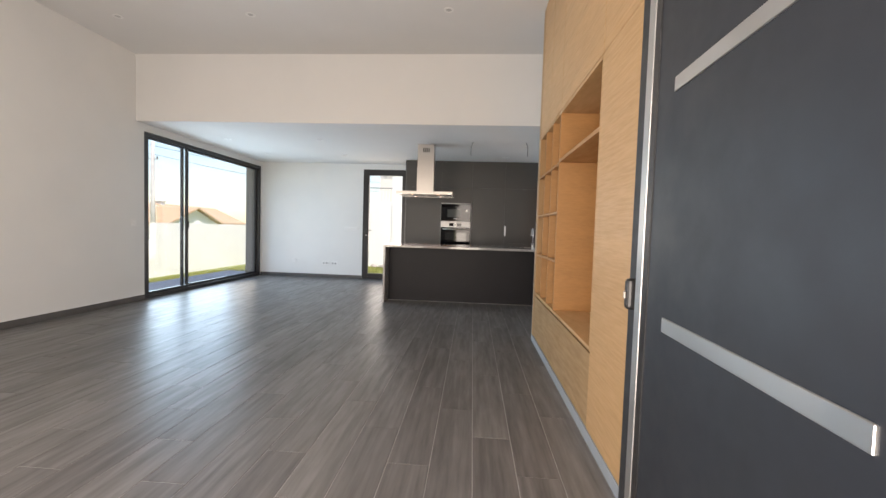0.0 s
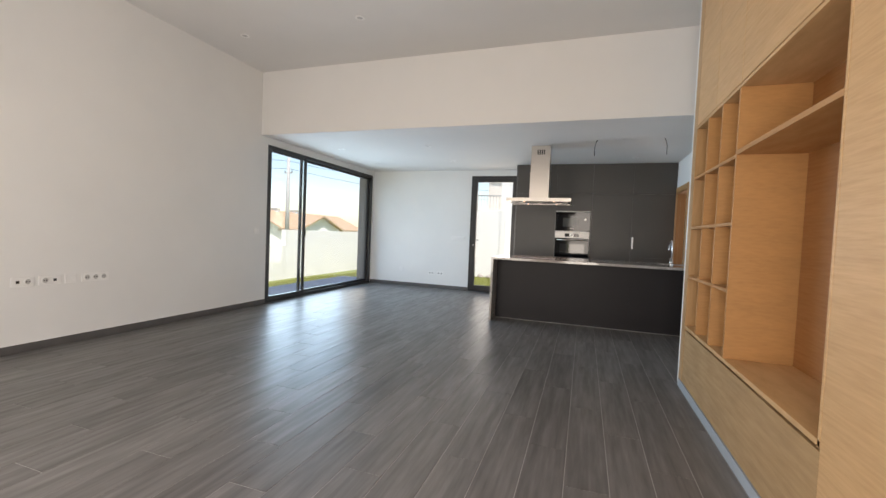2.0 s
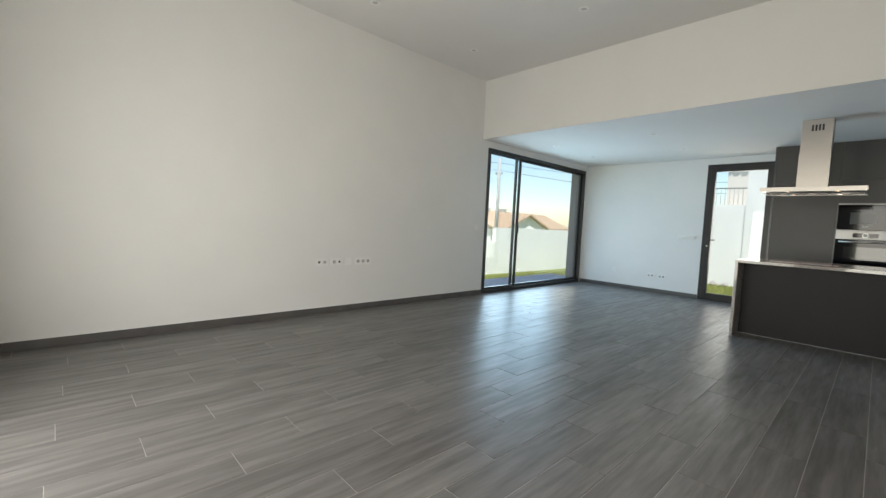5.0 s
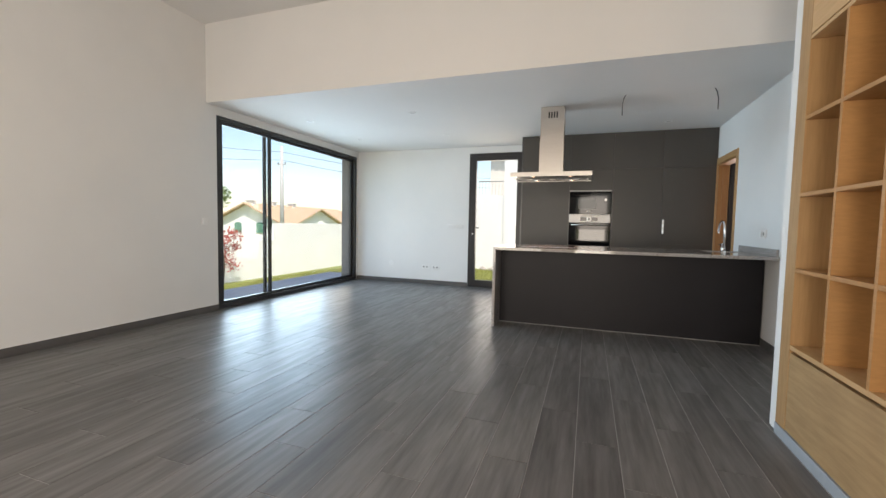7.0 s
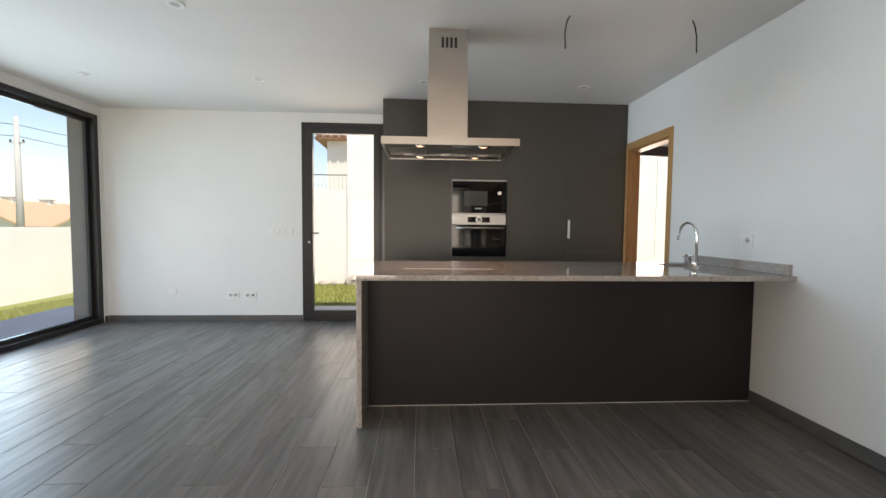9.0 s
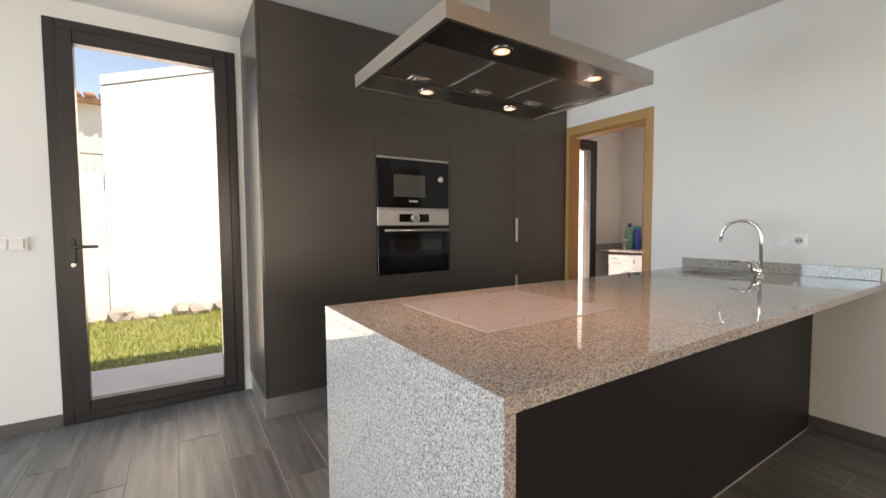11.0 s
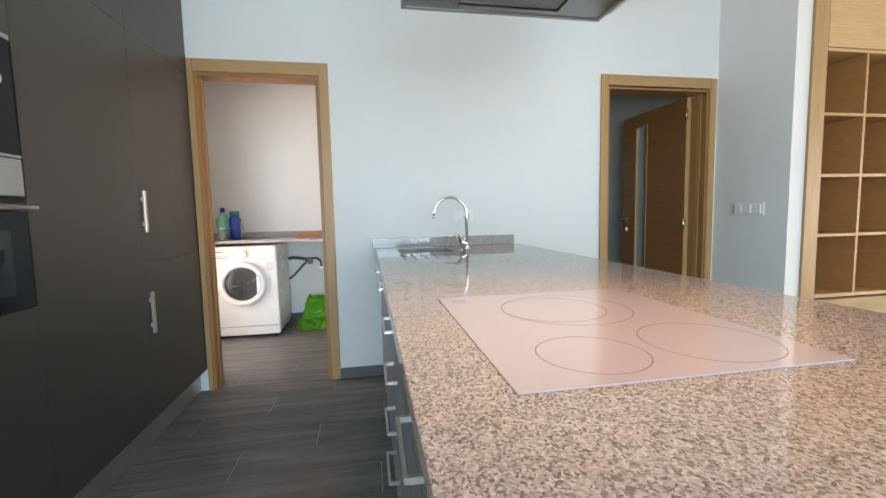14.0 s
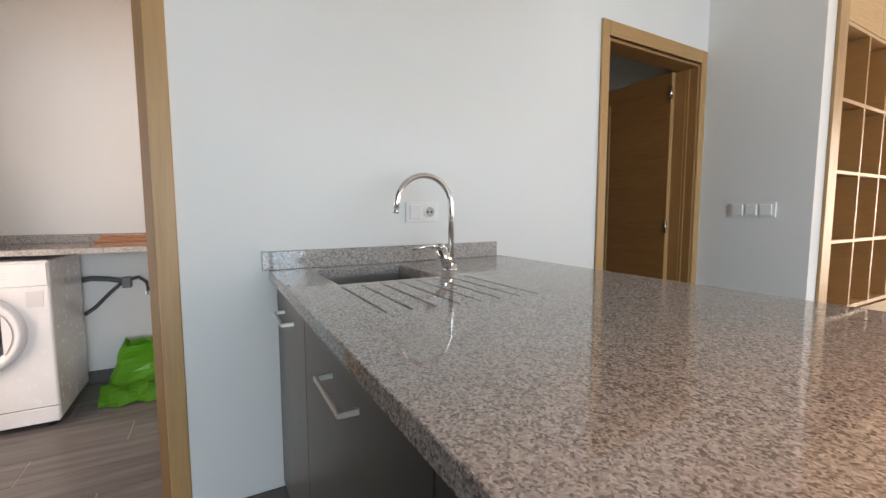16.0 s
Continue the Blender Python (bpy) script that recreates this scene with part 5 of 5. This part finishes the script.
def tree(name, at, height, crown, blobs, leaf_mat, label, leaves, size, seed, trunk=0.12):
    """A tapered trunk with limbs and a crown of many small leaf blades round the limbs' ends."""
    rnd = random.Random(seed)
    t = thing(name, at, label, "tree")
    base_p = Vector(at)
    top = base_p + Vector((0, 0, height * 0.55))
    pieces = [tube([base_p - Vector((0, 0, 0.05)), base_p + Vector((0.05, 0.03, height * 0.3)), top], [trunk, trunk * 0.75, trunk * 0.5], 10)]
    cents = []
    for i in range(blobs):
        a, u_ = 2.4 * i + rnd.uniform(-0.4, 0.4), rnd.uniform(0.25, 1.0)
        c = base_p + Vector((math.cos(a) * crown * u_, math.sin(a) * crown * u_, height * rnd.uniform(0.42, 0.96) - height * 0.18 * u_))
        cents.append((c, crown * rnd.uniform(0.28, 0.46)))
        start = base_p + (top - base_p) * rnd.uniform(0.45, 1.0)
        pieces.append(tube([start, start.lerp(c, 0.5) + Vector((0, 0, 0.06 * height)), c], [trunk * 0.35, trunk * 0.22, trunk * 0.08], 6))
    part("trunk", join(*pieces), M_BARK, t)
    vs, fs = [], []
    for _ in range(leaves):
        c, r = rnd.choice(cents)
        d_ = Vector((rnd.gauss(0, 1), rnd.gauss(0, 1), rnd.gauss(0, 0.8))).normalized()
        q = c + d_ * r * rnd.uniform(0.3, 1.05) ** 0.6
        u_ = Vector((rnd.gauss(0, 1), rnd.gauss(0, 1), rnd.gauss(0, 1))).normalized()
        w_ = u_.cross(d_).normalized()
        s_ = size * rnd.uniform(0.6, 1.3)
        n_ = len(vs)
        vs += [q - u_ * s_, q + w_ * s_ * 0.45, q + u_ * s_, q - w_ * s_ * 0.45]
        fs.append((n_, n_ + 1, n_ + 2, n_ + 3))
    me = bpy.data.meshes.new("crown")
    me.from_pydata([tuple(Vector(q) - base_p) for q in vs], [], fs)
    me.materials.append(leaf_mat)
    cr = new("crown", me)
    cr.parent = t
    return t


tree("green_tree", (-15.6, 13.8, -0.93), 4.0, 1.35, 16, M_LEAF, "leafy green garden tree behind the wall", 11000, 0.065, 3, 0.14)
tree("green_tree", (-18.6, 14.0, -0.93), 3.3, 1.3, 14, M_LEAF, "leafy green garden tree behind the wall", 10000, 0.07, 5, 0.14)
tree("garden_shrub", (-14.6, 13.2, -0.93), 2.3, 0.9, 12, M_LEAFB, "brownish green shrub behind the garden wall", 4500, 0.05, 11, 0.05)
tree("red_maple", (-10.3, 10.85, -0.83), 2.0, 0.6, 12, M_LEAFR, "small red-leaved maple in front of the garden wall", 800, 0.05, 8, 0.03)

# neighbour behind the garden door
gable_house("neighbour_building", (1.5, 13.05, -0.16), 0, 7.3, 8, 3.4, 1.2, "tall white neighbouring gable building", (), M_OUT, 0.0, False, 0.0)
nh = thing("neighbour_house", (-5.0, 20, -0.16), "beige neighbouring house with a tiled roof and balcony", "house")
part("wall", box(-3.7, 18.0, -0.16, -1.2, 26.0, 4.1), M_BEIGE, nh)
part("low_wall", box(-4.3, 13.07, -0.16, -2.155, 13.27, 2.0), M_OUT, nh)
part("balcony_slab", box(-4.0, 17.15, 2.05, -1.3, 17.99, 2.19, bevel=0.01), M_OUT, nh)
b = bmesh.new()
for k in range(11):
    x = -4.0 + 0.26 * k
    bm_box(b, x, 17.6, 4.19, x + 0.2, 18.4, 4.29, 0.03)
part("eave_tiles", b, M_ROOF, nh)
part("roof", box(-4.05, 17.7, 4.1, -1.1, 26.3, 4.18), M_ROOF, nh)
part("balcony_rail", join(*[tube([(-3.95 + 0.13 * k, 17.2, 2.19), (-3.95 + 0.13 * k, 17.2, 2.85)], 0.01, 6) for k in range(20)], tube([(-3.97, 17.2, 2.85), (-1.35, 17.2, 2.85)], 0.025, 8)), M_CONCRETE, nh)
rnd = random.Random(4)
for k in range(10):
    s_ = rnd.uniform(0.08, 0.2)
    b = bmesh.new()
    bmesh.ops.create_icosphere(b, subdivisions=2, radius=s_)
    for q in b.verts:
        q.co *= 1 + 0.35 * noise.noise(q.co * 9 + Vector((k * 3.1, 0, 0)))
        q.co.z *= 0.7
    b.transform(Matrix.Translation((-2.6 + 0.27 * k + rnd.uniform(-0.08, 0.08), 12.85 + rnd.uniform(-0.1, 0.1), -0.16 + s_ * 0.4)))
    solid("stone", b, M_STONE, "rough grey field stone at the wall's foot", "stone", "stones at the wall's foot")

# lawn blades near the doors
vs, fs = [], []
for x0, x1, y0, y1, n_ in ((-4.2, 0.6, 10.1, 12.9, 16000), (-8.9, -5.97, 5.0, 13.0, 15000)):
    for _ in range(n_):
        x, y, a = rnd.uniform(x0, x1), rnd.uniform(y0, y1), rnd.uniform(0, 6.28)
        h, w_ = rnd.uniform(0.03, 0.08), 0.006
        k, g0 = len(vs), -0.162 - max(0.0, -5.85 - x) * 0.1495
        vs += [(x - w_ * math.cos(a), y - w_ * math.sin(a), g0), (x + w_ * math.cos(a), y + w_ * math.sin(a), g0), (x + rnd.uniform(-0.03, 0.03), y + rnd.uniform(-0.03, 0.03), g0 + h)]
        fs.append((k, k + 1, k + 2))
me = bpy.data.meshes.new("grass")
me.from_pydata(vs, [], fs)
me.materials.append(M_BLADE)
tagged(new("grass", me), "short sunlit lawn grass", "grass", kind="stuff")

# ---- floor tiles, last ----
PW, PL, GAP = 0.2095, 1.0, 0.0028


def tile_mesh(w, l):
    bm = bmesh.new()
    x, y, c = w / 2, l / 2, 0.0012
    lo = [bm.verts.new(p) for p in ((-x, -y, -0.004), (x, -y, -0.004), (x, y, -0.004), (-x, y, -0.004))]
    up = [bm.verts.new(p) for p in ((-x, -y, -c), (x, -y, -c), (x, y, -c), (-x, y, -c))]
    tp_ = [bm.verts.new(p) for p in ((-x + c, -y + c, 0), (x - c, -y + c, 0), (x - c, y - c, 0), (-x + c, y - c, 0))]
    for A, B in ((lo, up), (up, tp_)):
        for i in range(4):
            bm.faces.new((A[i], A[(i + 1) % 4], B[(i + 1) % 4], B[i]))
    bm.faces.new(tp_)
    return bm


full = mesh_of("floor_tile", tile_mesh(PW - GAP, PL - GAP), M_TILE)


def lay(x0, x1, y0, y1, single):
    rest = []
    i0 = math.floor((x0 + 0.272) / PW)
    for i in range(i0, math.ceil((x1 + 0.272) / PW)):
        a, c = -0.272 + i * PW, -0.272 + (i + 1) * PW
        a, c = max(a, x0), min(c, x1)
        if c - a < 0.012:
            continue
        off = (4.56 + 0.655 * (i + 1)) % PL
        y = off + math.floor((y0 - off) / PL) * PL
        while y < y1:
            p, q = max(y, y0), min(y + PL, y1)
            y += PL
            if q - p < 0.02:
                continue
            whole = abs(c - a - PW) < 1e-4 and abs(q - p - PL) < 1e-4
            if single:
                ob = new("floor_tile", full if whole else mesh_of("floor_tile", tile_mesh(c - a - GAP, q - p - GAP), M_TILE))
                ob.location = ((a + c) / 2, (p + q) / 2, 0)
                ob.rotation_euler = (tip.uniform(-0.0007, 0.0007), tip.uniform(-0.0035, 0.0035), 0)
                ob.parent = floor
            else:
                bm = tile_mesh(c - a - GAP, q - p - GAP)
                bm.transform(Matrix.Translation(((a + c) / 2, (p + q) / 2, 0)))
                rest.append(bm)
    return rest


XJ = -0.272 + 10 * PW
tip = random.Random(12)
lay(XL, XJ, YF, YB, True)
rest = lay(XJ, 3.62, 6.22, YB, False) + lay(XJ, 5.68, YN, 6.1, False)
ob = new("floor_tiles", mesh_of("floor_tiles", join(*rest), M_TILE))
ob.parent = floor
tagged(ob, "grey wood-look floor tiles of hall and laundry", kind="stuff")
